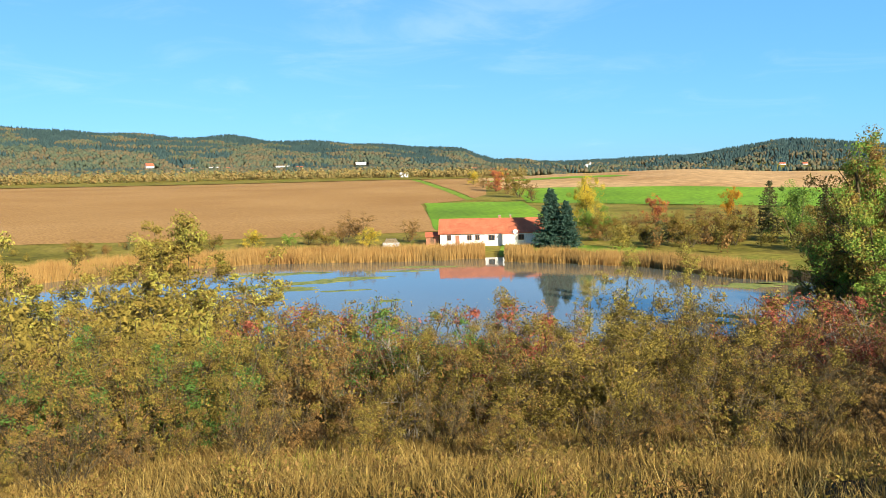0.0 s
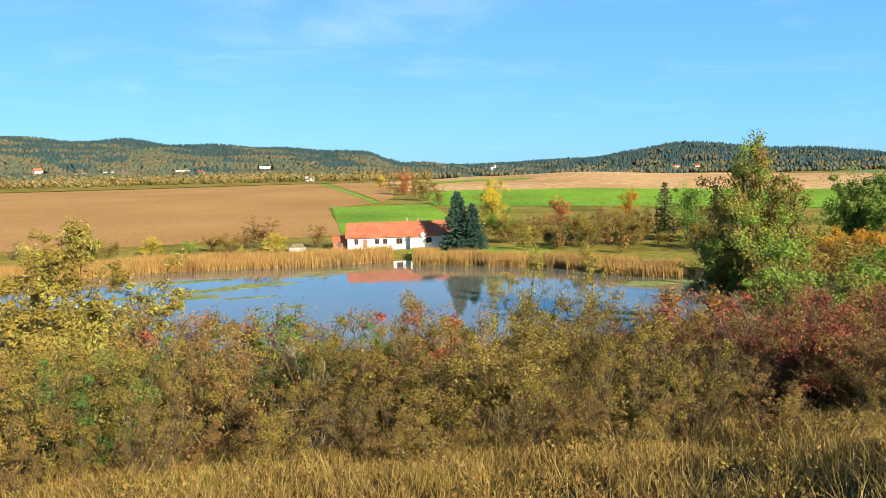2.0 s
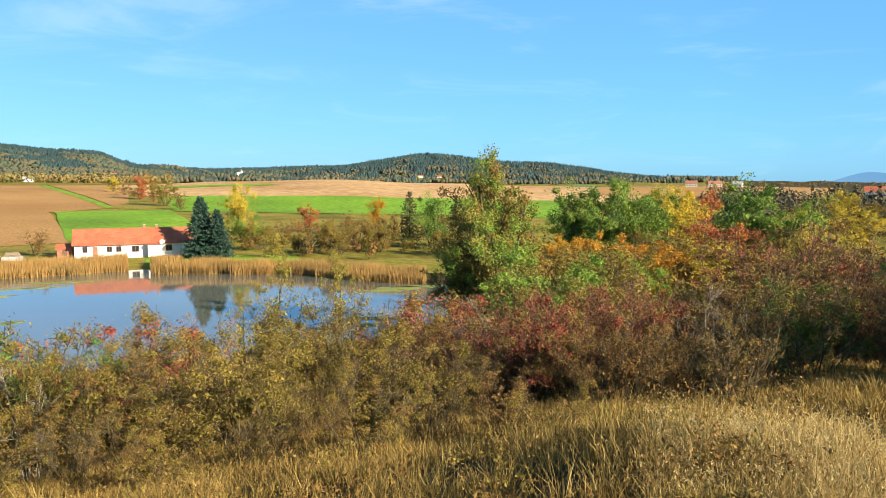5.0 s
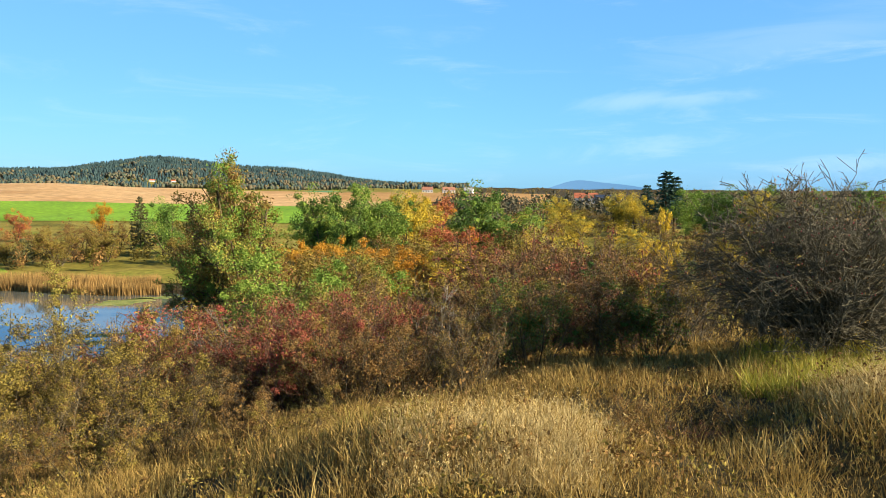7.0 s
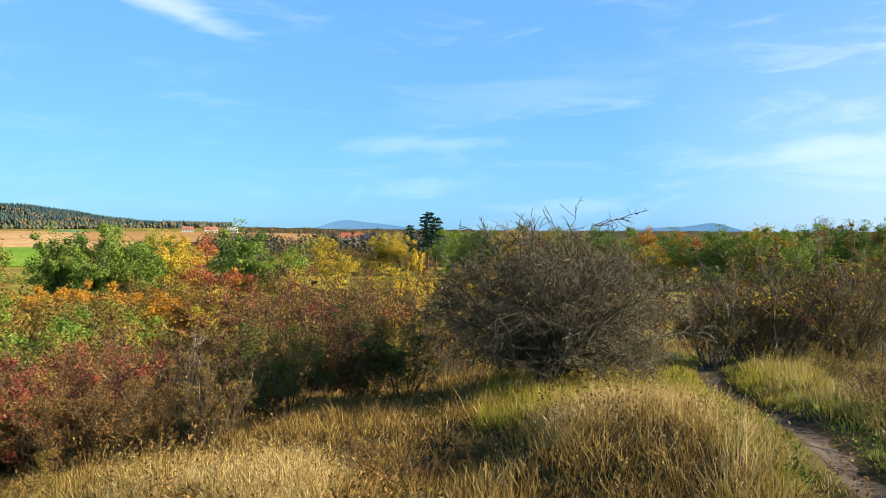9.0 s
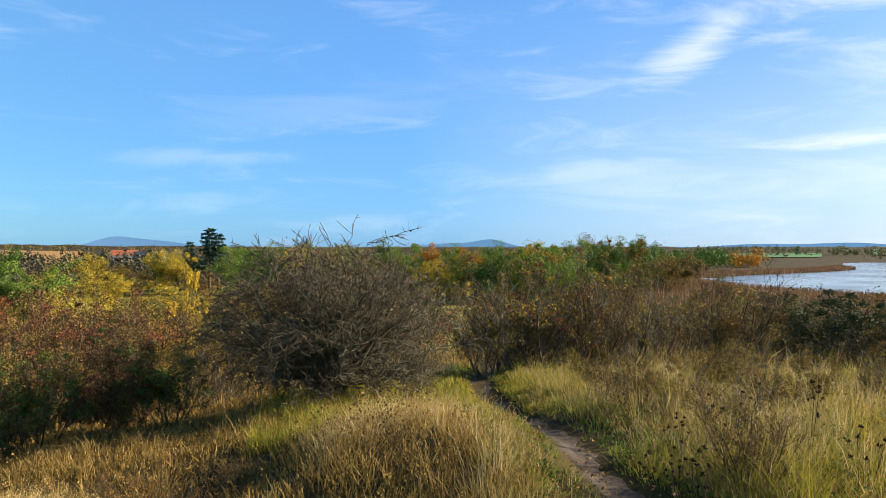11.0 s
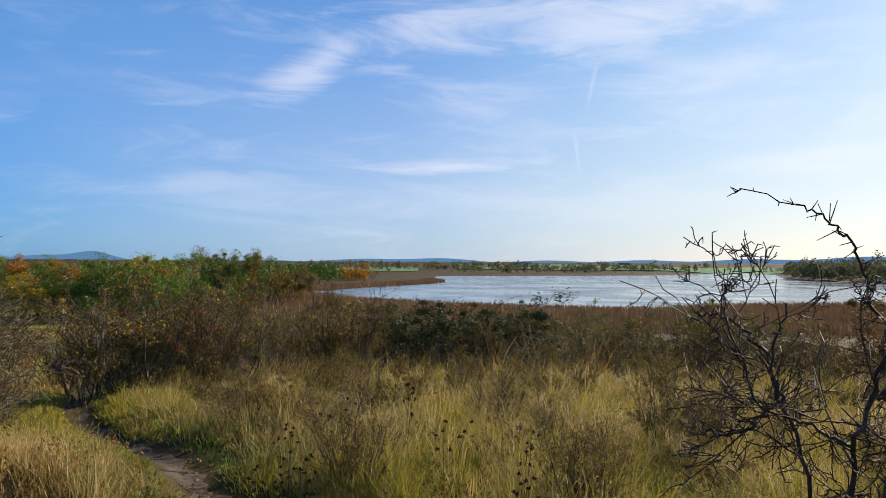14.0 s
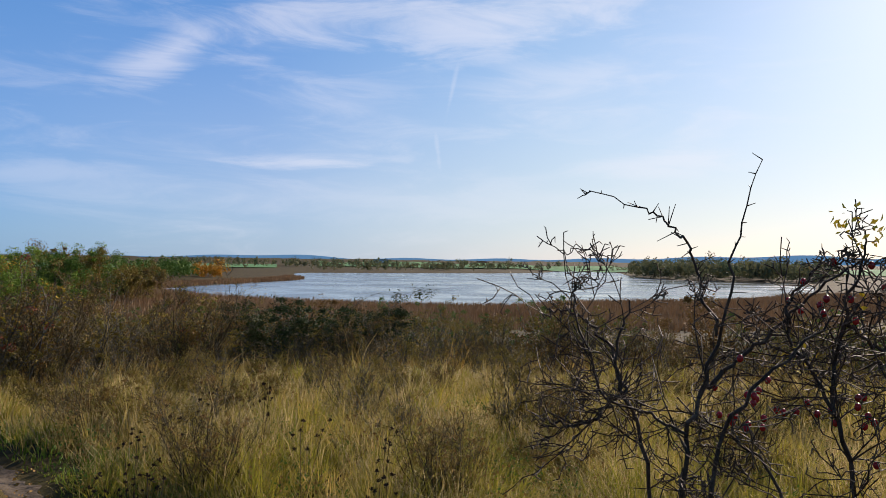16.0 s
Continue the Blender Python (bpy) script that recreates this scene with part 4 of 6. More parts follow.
shrub_band(-38, -12, 3.2, 24, 29, 3.2, 4.2, ["far_olive", "far_brown", "far_olive", "far_lime"])
shrub_band(-14, 24, 4.0, 24, 30, 2.4, 3.0, ["far_olive", "far_bare", "far_brown"])
shrub_band(40, 63, 2.8, 16, 19, 2.7, 3.3, ["bare1", "olive2", "bare2", "bare1", "dark1"])
shrub_band(44, 66, 3.0, 21, 25, 3.0, 3.6, ["bare2", "bare1", "far_brown", "bare1"])
for a, d, h in ((47.4, 18.6, 2.5), (49.6, 19.2, 2.9), (51.6, 18.4, 3.1), (53.8, 19.4, 3.15), (56.2, 18.8, 2.8)):
    put("bare2", a, d, h, 2.4, 1.25)
shrub_band(26, 50, 3.2, 24, 32, 3.4, 4.2, ["far_bare", "far_brown", "far_olive"])
put("yellow1", 58.0, 20, 2.9, 2.4, 0.6)
put("yellow1", 59.6, 20.6, 3.6, 2.4, 0.4)
# low scrub in the grass
for k in range(17):
    put(("brown1", "olive2", "bare1")[k % 3], -36 + k * 4.3 + prng.uniform(-1.5, 1.5), prng.uniform(7.4, 10.2), prng.uniform(0.5, 0.95), 2.4, 1.2)
for k in range(12):
    put(("dark1", "bare1")[k % 2], 93 + k * 4.6 + prng.uniform(-1.5, 1.5), prng.uniform(7.5, 13), prng.uniform(0.6, 1.0), 2.4, 1.0)
# dark scrub in the hollow of the slope
for k in range(5):
    put(("brown1", "dark1", "bare2")[k % 3], 60.0 + k * 1.7, 6.2 + 0.3 * (k * 3 % 5), prng.uniform(0.28, 0.42), 2.4, 1.3)
shrub_band(38, 50, 3.0, 9.8, 11.5, 1.0, 1.5, ["bare1", "bare2", "brown1"])
shrub_band(49, 62, 2.6, 12.2, 14.0, 1.4, 2.0, ["bare1", "bare2", "green1", "brown1"])
# weeds and low bushes in the meadow
for k in range(30):
    put(("olive1", "dark1", "bare1", "olive2")[k % 4], 90 + k * 1.9 + prng.uniform(-1.5, 1.5), prng.uniform(5.5, 13), prng.uniform(0.4, 0.75), 2.4, 1.25)
# east of the path
shrub_band(82, 92, 1.5, 15.5, 20, 2.5, 3.1, ["dark1", "berry1", "dark1", "bare1"])
shrub_band(92, 101, 1.6, 17, 23, 2.1, 2.7, ["dark1", "berry1", "dark1", "bare1"])
shrub_band(76, 90, 2.6, 26, 34, 2.2, 3.0, ["far_dark", "far_bare", "far_olive"])
shrub_band(101, 148, 1.8, 16, 21, 1.3, 1.8, ["dark1", "bare1", "dark1"])
for a, d, h, w in ((105.0, 20.2, 1.6, 1.3), (106.6, 19.6, 1.75, 1.4), (108.3, 20.4, 1.6, 1.35), (111.2, 22, 1.25, 1.3), (116, 24, 1.3, 1.2)):
    put("dark2", a, d, h, 2.4, w)
shrub_band(96, 148, 1.3, 26, 40, 2.4, 3.2, ["far_dark", "far_brown", "far_dark"])
# taller growth on the west end
put("airyL", -17.2, 30, 6.9, 9.5, 1.1)
put("airyL", -28, 28, 6.6, 9.5)
put("airyL", -23.5, 33, 7.0, 9.5)
put("airyL", -33, 30, 8, 9.5)


for k in range(16):
    put(("oliveA", "bareA", "oliveA", "yellowA")[k % 4], 39 + k * 1.75 + prng.uniform(-.6, .6), prng.uniform(66, 125), prng.uniform(5.5, 8), 9.5, 1.3)

# ---------------------------------------------------------------- trees round the pond
put("big", 28.7, 80, 17.6, 9.5, 0.9)
put("big", 27.7, 82, 15.4, 9.5, 0.9)
put("big", 26.4, 83, 11.6, 9.5, 1.1)
put("bigG", 30.4, 77, 12.4, 9.5, 1.15)
put("airy", 13.2, 60, 9.0, 9.5)
put("airy", 17.6, 58, 9.0, 9.5)
put("airy", 10.6, 62, 6.5, 9.5)
put("spruce", 7.9, 168, 12.0, 12)
put("spruce", 9.0, 166, 9.5, 12)
put("yellowA", 10.7, 205, 13.6, 9.5, 0.8)
put("larch", 22.8, 185, 12.4, 12)
put("greenB", 24.6, 175, 11.5, 9.5)
put("larch", 26.2, 180, 11.5, 12)
put("orangeA", 20.2, 235, 9.0, 9.5, 0.7)
put("rustA", 15.2, 225, 7.5, 9.5, 0.9)
for a, d, h, k in ((12, 178, 6, "oliveA"), (13.6, 190, 6, "bareA"), (14.6, 170, 4.5, "oliveA"), (16.4, 185, 6, "bareA"), (17.8, 165, 7, "oliveA"), (18.8, 175, 8, "bareA"), (20.6, 168, 6.5, "oliveA"), (21.4, 190, 7, "bareA"), (25.4, 160, 6, "oliveA"), (27.5, 150, 7, "bareA"), (11.2, 180, 7.5, "greenA")):
    put(k, a, d, h, 9.5, 1.2)
for a, d, h, k in ((-6.1, 185, 7.2, "bareA"), (-7.4, 186, 5.2, "bareA"), (-5.6, 176, 4.2, "yellowA"), (-2.6, 184, 5.4, "bareA"), (-8.6, 180, 4, "oliveA"), (-10, 184, 3.4, "oliveA"), (-11.4, 182, 3, "greenA"), (-14, 180, 4.2, "yellowA"), (-17, 175, 4, "oliveA"), (-21, 175, 4, "bareA"), (-25, 172, 4, "oliveA")):
    put(k, a, d, h, 9.5, 1.3)
for a, d, h, k in ((2.2, 520, 9, "yellowA"), (3.0, 470, 8, "bareA"), (3.9, 430, 12, "rustA"), (4.7, 400, 6, "bareA"), (5.6, 372, 11, "oliveA"), (6.6, 345, 8, "bareA")):
    put(k, a, d, h, 9.5, 1.1)
for a, d, h, k in ((34.8, 150, 12, "greenA"), (36.2, 146, 14, "greenB"), (37.6, 150, 13, "greenB"), (38.8, 152, 15.4, "greenA"), (40, 155, 12.6, "greenB"), (41.4, 160, 13.5, "yellowA"), (42.2, 165, 13, "lime"), (43.4, 170, 12.5, "rustA"), (48.1, 130, 13.8, "greenB"), (46.9, 134, 11.5, "greenA"), (49.2, 134, 11.5, "greenA")):
    put("yellowA" if k == "lime" else k, a, d, h, 9.5, 1.05)
for a, d, h, k in ((31.4, 70, 8, "oliveA"), (33.2, 66, 8.5, "greenA"), (35.2, 74, 8, "oliveA"), (37.2, 78, 7.5, "oliveA"), (36.0, 60, 6, "oliveA"), (32.4, 58, 6.5, "greenA"), (39.4, 84, 7, "greenA"), (41.2, 90, 8, "orangeA"), (44.6, 120, 9, "rustA"), (50.5, 150, 9, "yellowA"), (53.8, 160, 9, "yellowA")):
    put(k, a, d, h, 9.5, 1.2)
for a, d, h, k in ((31.5, 100, 8, "orangeA"), (33.2, 96, 8.5, "oliveA"), (34.6, 105, 8, "orangeA"), (36.4, 95, 6, "oliveA"), (35.4, 75, 5, "yellowA"), (38.6, 90, 6.5, "oliveA"), (40.5, 100, 7, "oliveA"), (43, 110, 7, "bareA"), (45, 105, 7, "bareA"), (33.8, 64, 6.5, "greenA")):
    put(k, a, d, h, 9.5, 1.15)
for a, d, h, k in ((51, 240, 9, "bareA"), (52.6, 250, 11, "yellowA"), (54, 255, 9, "oliveA"), (55.4, 230, 8, "oliveA"), (56.8, 240, 12, "yellowA"), (58.2, 235, 12, "yellowA"), (61.8, 230, 13, "greenA"), (63.4, 240, 10, "oliveA"), (50, 200, 8, "oliveA"), (53.2, 190, 7, "oliveA"), (59.4, 200, 8, "bareA"), (65, 235, 10, "bareA"), (66.8, 240, 11, "oliveA"), (69, 240, 13, "greenB"), (64, 210, 13.4, "greenB"), (66.2, 205, 13, "yellowA"), (68, 215, 14.6, "greenA"), (70.4, 205, 13.2, "oliveA"), (72.4, 210, 14, "greenB"), (74.6, 205, 14.2, "greenA"), (62.6, 215, 13.4, "greenA")):
    put(k, a, d, h, 9.5, 1.15)
put("pine", 60.2, 250, 19, 12, 1.5)
put("pine", 60.8, 252, 17.5, 12, 1.5)
put("pine", 58.9, 255, 15, 12, 1.3)
for i in range(22):
    a = 72 + i * 1.05
    put(("greenB", "yellowA", "oliveA", "greenB", "orangeA")[int(prng.integers(0, 5))] if a < 84 else ("greenB", "greenB", "oliveA", "greenA")[int(prng.integers(0, 4))], a, 190 + 8 * (i % 4) + max(0, a - 84) * 6, (10.4 if a < 76.5 else 13.0 if a < 83 else 15.0 if a < 91.5 else 10.5) + prng.uniform(-1.2, 1.2), 9.5, 1.2)


# ---------------------------------------------------------------- the thorn bush beside the path
THORN = dict(steps=(5, 4, 3, 2, 1), wander=(0.22, 0.26, 0.28, 0.3, 0.3), lift=(0.02, 0.03, 0.02, 0.0, 0.0), bare=(0.15, 0.0, 0.0, 0.0, 1), kids=(1.7, 1.7, 1.3, 0.8, 0), angle=(45, 48, 48, 50, 45), ratio=(0.48, 0.5, 0.55, 0.6, 0.5), thin=0.0048)


def berries(rng, pos, size, name, material):
    base = np.array([(1, 0, 0), (-1, 0, 0), (0, 1, 0), (0, -1, 0), (0, 0, 1.3), (0, 0, -1.3)], float)
    tri = np.array([(0, 2, 4), (2, 1, 4), (1, 3, 4), (3, 0, 4), (2, 0, 5), (1, 2, 5), (3, 1, 5), (0, 3, 5)])
    s = size * rng.uniform(0.8, 1.2, (len(pos), 1, 1))
    v = (pos[:, None] + base[None] * s).reshape(-1, 3)
    f = ((np.arange(len(pos)) * 6)[:, None, None] + tri[None]).reshape(-1, 3)
    return mesh_of(name, v, f, material, True)


BERRY = ramp_material("dark red haws", [(0.16, 0.012, 0.012), (0.34, 0.03, 0.025), (0.22, 0.02, 0.02)], rough=0.35, scale=2, spec=0.5)


BARK_THORN = ramp_material("grey lichened thorn bark", [(0.036, 0.031, 0.016), (0.12, 0.105, 0.058), (0.29, 0.255, 0.16)], rough=0.8, scale=5.0, fine=50, spec=0.25)
THORN_TWIG = dict(steps=(3, 2, 1), wander=(0.25, 0.3, 0.3), lift=(0.03, 0.02, 0.0), bare=(0.0, 0.0, 1), kids=(1.3, 1.5, 0), angle=(45, 48, 45), ratio=(0.6, 0.65, 0.5), thin=0.0042)


def bent_limb(rng, start, mid, end, n):
    t = np.linspace(0, 1, n + 1)[:, None]
    p = (1 - t) ** 2 * start + 2 * t * (1 - t) * mid + t * t * end
    p[1:] += rng.normal(size=(n, 3)) * 0.025
    return p


def thorn_bush():
    rng = np.random.default_rng(77)
    segs, tips = [], []
    for k in range(64):
        a = 2 * math.pi * k * 0.618
        r = math.sqrt((k + 0.5) / 64)
        z = 0.55 + 1.75 * math.sqrt(max(0, 1 - (r * 0.97) ** 2)) * rng.uniform(0.62, 1.02)
        end = np.array([math.cos(a) * r * 1.86, math.sin(a) * r * 1.86, z])
        start = np.array([math.cos(a) * 0.14, math.sin(a) * 0.14, 0.05 + 0.45 * rng.random()])
        mid = end * np.array([0.55, 0.55, 0.74 - 0.1 * (1 - r)]) + rng.normal(size=3) * 0.14
        p = bent_limb(rng, start, mid, end, 9)
        rad = np.linspace(rng.uniform(0.014, 0.032), 0.0042, 10)
        for i in range(9):
            segs.append((p[i], p[i + 1], rad[i], rad[i + 1], 0))
            if i >= 2:
                for _ in range(rng.poisson(2.3)):
                    d = unit(p[i + 1] - p[i])
                    way = unit((d * 0.7 + unit(np.cross(d, rng.normal(size=3)))) * np.array([1.25, 1.25, 0.75]))
                    sub, st = [], []
                    grow(rng, p[i] + (p[i + 1] - p[i]) * rng.random(), way, rng.uniform(0.3, 0.65), 0.0055, 0, THORN_TWIG, sub, st)
                    segs += [(*s, t[2]) for s, t in zip(sub, st)]
                    tips += st
    for k in range(40):
        a, r = 2 * math.pi * k * 0.618 + 0.4, rng.uniform(0.75, 1.75)
        end = np.array([math.cos(a) * r, math.sin(a) * r, rng.uniform(0.12, 0.75)])
        p = bent_limb(rng, np.array([math.cos(a) * 0.12, math.sin(a) * 0.12, 0.1 + 0.3 * rng.random()]), end * np.array([0.55, 0.55, 1.0]) + np.array([0, 0, 0.22]), end, 8)
        rad = np.linspace(rng.uniform(0.009, 0.018), 0.004, 9)
        for i in range(8):
            segs.append((p[i], p[i + 1], rad[i], rad[i + 1], 0))
            if i >= 2:
                for _ in range(rng.poisson(1.6)):
                    d = unit(p[i + 1] - p[i])
                    sub, st = [], []
                    grow(rng, p[i + 1], unit(d * 0.6 + unit(np.cross(d, rng.normal(size=3)))), rng.uniform(0.25, 0.5), 0.005, 0, THORN_TWIG, sub, st)
                    segs += [(*q, t[2]) for q, t in zip(sub, st)]
                    tips += st
    for k in range(7):
        a = 0.9 * k
        p = bent_limb(rng, np.array([math.cos(a) * 0.2, math.sin(a) * 0.2, -0.1]), np.array([math.cos(a) * 0.1, math.sin(a) * 0.1, 0.35]), np.array([math.cos(a) * 0.2, math.sin(a) * 0.2, 0.6]), 6)
        rad = np.linspace(0.035, 0.022, 7)
        segs += [(p[i], p[i + 1], rad[i], rad[i + 1], 0) for i in range(6)]
    a5 = [np.array([s[i] for s in segs]) for i in range(5)]
    fine = a5[4] == 2
    top = tagged(new("hawthorn_bush"), "broad leafless hawthorn bush with tangled grey twigs and red haws", "bush")
    part("wood", mesh_of("wood", *join(prisms(*[q[~fine] for q in a5[:4]]), spikes(a5[0][fine], a5[1][fine], a5[2][fine])), BARK_THORN), None, top)
    pool = np.array([t[0] for t in tips if t[2] >= 1 and t[0][2] > 0.9])
    part("berry_cluster", berries(rng, pool[rng.integers(0, len(pool), 420)] + rng.normal(size=(420, 3)) * 0.02, 0.009, "berry_cluster", BERRY), None, top, "dark red haws")["kind"] = "stuff"
    lv, lf = leaves_at(rng, pool[rng.integers(0, len(pool), 700)], 0.022, 0.4)
    part("foliage", mesh_of("foliage", lv, lf, LEAF["brown"]), None, top, "few withered leaves")
    x, y = at(69.5, 12.0)
    x, y = x + 0.28, y - 0.24
    top.matrix_basis = pose(x, y, ground_z(x, y), 0, 0, 0) @ Matrix.Diagonal((1.12, 1.12, 1.13, 1))


thorn_bush()


# ---------------------------------------------------------------- near rose bush by the camera's end
def limb(points, r0, r1, n=26, rng=None, wob=0.0038):
    """A crooked limb along a smooth curve through a few points."""
    p = np.array(points, float)
    ext = np.concatenate([[2 * p[0] - p[1]], p, [2 * p[-1] - p[-2]]])
    out = []
    for i in range(1, len(ext) - 2):
        a, b, c, d = ext[i - 1], ext[i], ext[i + 1], ext[i + 2]
        for t in np.arange(n // (len(p) - 1) + 1) / (n // (len(p) - 1) + 1):
            out.append(0.5 * (2 * b + (c - a) * t + (2 * a - 5 * b + 4 * c - d) * t * t + (3 * b - a - 3 * c + d) * t ** 3))
    out.append(p[-1])
    q = np.array(out)
    q[1:] += rng.normal(size=(len(q) - 1, 3)) * wob
    r = np.linspace(r0, r1, len(q))
    return q, r


TWIG = dict(steps=(4, 3, 2), wander=(0.28, 0.3, 0.3), lift=(0.03, 0.0, 0.0), bare=(0.1, 0.0, 1), kids=(0.9, 0.6, 0), angle=(55, 55, 50), ratio=(0.5, 0.55, 0.5), thin=0.0012)
ROSE_BARK = ramp_material("dark rose bark", [(0.026, 0.018, 0.013), (0.07, 0.05, 0.036), (0.15, 0.115, 0.085)], rough=0.7, scale=20, fine=160, spec=0.2)


def near_bush(name, label, base_az, dist, limbs, twigs, hips, leaf_spots, seed, filler):
    rng = np.random.default_rng(seed)
    bx, by = at(base_az, dist)
    bx, by = bx + 0.38, by - 0.41
    top = tagged(new(name), label, "bush")
    top.matrix_basis = pose(bx, by, ground_z(bx, by), 0, 0, -base_az)
    p0, p1, r0, r1, spots = [], [], [], [], []
    for pts, ra, rb in limbs:
        q, r = limb(pts, ra * 0.78, rb, rng=rng)
        p0.append(q[:-1]); p1.append(q[1:]); r0.append(r[:-1]); r1.append(r[1:])
        spots.append(np.concatenate([q[1:], unit(q[1:] - q[:-1]), r[1:, None]], 1))
    main = np.concatenate(spots)
    part("wood", mesh_of("wood", *prisms(np.concatenate(p0), np.concatenate(p1), np.concatenate(r0), np.concatenate(r1), 6), ROSE_BARK, True), None, top)
    segs, tips = [], []
    up_main = main[main[:, 2] > 0.75]
    for _ in range(twigs):
        s = up_main[rng.integers(0, len(up_main))]
        if s[2] > 1.60 and rng.random() < 0.93:
            continue
        side = unit(np.cross(s[3:6], rng.normal(size=3)) + np.array([0, 0, 0.25]))
        grow(rng, s[:3], unit(s[3:6] * 0.5 + side), rng.uniform(0.10, 0.26) * (0.4 if s[2] > 1.6 else 1), max(0.0014, s[6] * 0.5), 0, TWIG, segs, tips)
    for _ in range(filler):
        start = (rng.uniform(-0.30, 0.36), rng.uniform(-0.2, 0.35), rng.uniform(0.2, 0.8))
        grow(rng, start, rng.normal(size=3) * 0.6 + np.array([0, 0, 1]), rng.uniform(0.4, 0.75), 0.0032, 0, TWIG, segs, tips)
    a4 = [np.array([s[i] for s in segs]) for i in range(4)]
    part("twig_mass", mesh_of("twig_mass", *prisms(*a4), ROSE_BARK), None, top, "fine crooked twigs")
    # thorns on limbs and twigs
    sp = np.concatenate([main[:, :6], np.array([np.concatenate([s[1], unit(s[1] - s[0])]) for s in segs])[::2]])
    d = unit(np.cross(sp[:, 3:], rng.normal(size=(len(sp), 3))) + sp[:, 3:] * 0.2)
    ln = np.where(np.arange(len(sp)) < len(main), rng.uniform(0.014, 0.042, len(sp)), rng.uniform(0.006, 0.018, len(sp)))
    part("thorn_stubble", mesh_of("thorn_stubble", *prisms(sp[:, :3], sp[:, :3] + d * ln[:, None], np.full(len(sp), 0.0013), np.full(len(sp), 0.0007)), ROSE_BARK), None, top)["kind"] = "stuff"
    tp = np.array([t[0] for t in tips])
    for spot in hips:
        c = np.array(spot[:3])
        k = spot[3]
        pos = c + rng.normal(size=(k, 3)) * np.array([0.035, 0.03, 0.03])
        for p in pos:
            bm = bmesh.new()
            bmesh.ops.create_icosphere(bm, subdivisions=2, radius=0.0062)
            for v in bm.verts:
                v.co.z *= 1.35 - 0.2 * (v.co.z > 0)
            bmesh.ops.translate(bm, verts=bm.verts[:], vec=p)
            for f in bm.faces:
                f.smooth = True
            hip = part("rose_hip", bm, HIP, top)
            near_tip = tp[np.argmin(((tp - p) ** 2).sum(1))]
            part("stalk", mesh_of("stalk", *prisms([near_tip], [p + np.array([0, 0, 0.008])], [0.0009], [0.0009]), ROSE_BARK), None, hip)
    for spot in leaf_spots:
        c = np.array(spot[:3])
        lv, lf = leaves_at(rng, c + rng.normal(size=(spot[3] * 3, 3)) * 0.02, 0.008, 0.2, 2.0)
        part("leaf_spray", mesh_of("leaf_spray", lv, lf, LEAF[spot[4]]), None, top, "yellow leaves")["kind"] = "stuff"


HIP = ramp_material("glossy dark red rose hips", [(0.20, 0.008, 0.012), (0.36, 0.02, 0.02), (0.28, 0.012, 0.016)], rough=0.25, scale=60, source="object", spec=0.5)
near_bush("thorn_shrub", "leafless thorny shrub with dark crooked limbs", 132.4, 1.55, [
    ([(-.03, 0, 0), (-.04, 0, .6), (0, 0, 1.27), (.03, 0, 1.45), (.075, .01, 1.62), (.10, .02, 1.76), (.135, .02, 1.905)], 0.0095, 0.0008),
    ([(.06, 0, 1.57), (.03, -.01, 1.67), (.005, -.03, 1.745), (-.035, -.04, 1.785), (-.085, -.05, 1.812)], 0.0042, 0.0013),
    ([(.01, 0, 1.38), (-.06, .03, 1.41), (-.145, .05, 1.43), (-.185, .05, 1.52), (-.215, .05, 1.63), (-.205, .05, 1.66), (-.23, .05, 1.69)], 0.0042, 0.0012),
    ([(-.06, 0, 0), (-.08, .05, .7), (-.06, .05, 1.25), (-.13, .07, 1.50), (-.10, .09, 1.62)], 0.009, 0.002),
    ([(.01, 0, .1), (.05, -.05, .8), (.04, -.04, 1.2), (.09, -.03, 1.42), (.20, .0, 1.55), (.27, .03, 1.62)], 0.009, 0.0016),
    ([(.03, 0, 1.45), (.10, .05, 1.52), (.19, .07, 1.60), (.29, .06, 1.70), (.36, .05, 1.72)], 0.006, 0.0015),
    ([(-.13, .05, 1.43), (-.20, .0, 1.38), (-.28, -.03, 1.40)], 0.005, 0.0015),
    ([(-.10, .04, 1.42), (-.16, .1, 1.55), (-.24, .12, 1.60), (-.30, .12, 1.585)], 0.005, 0.0014),
], 100, [], [], 201, 16)
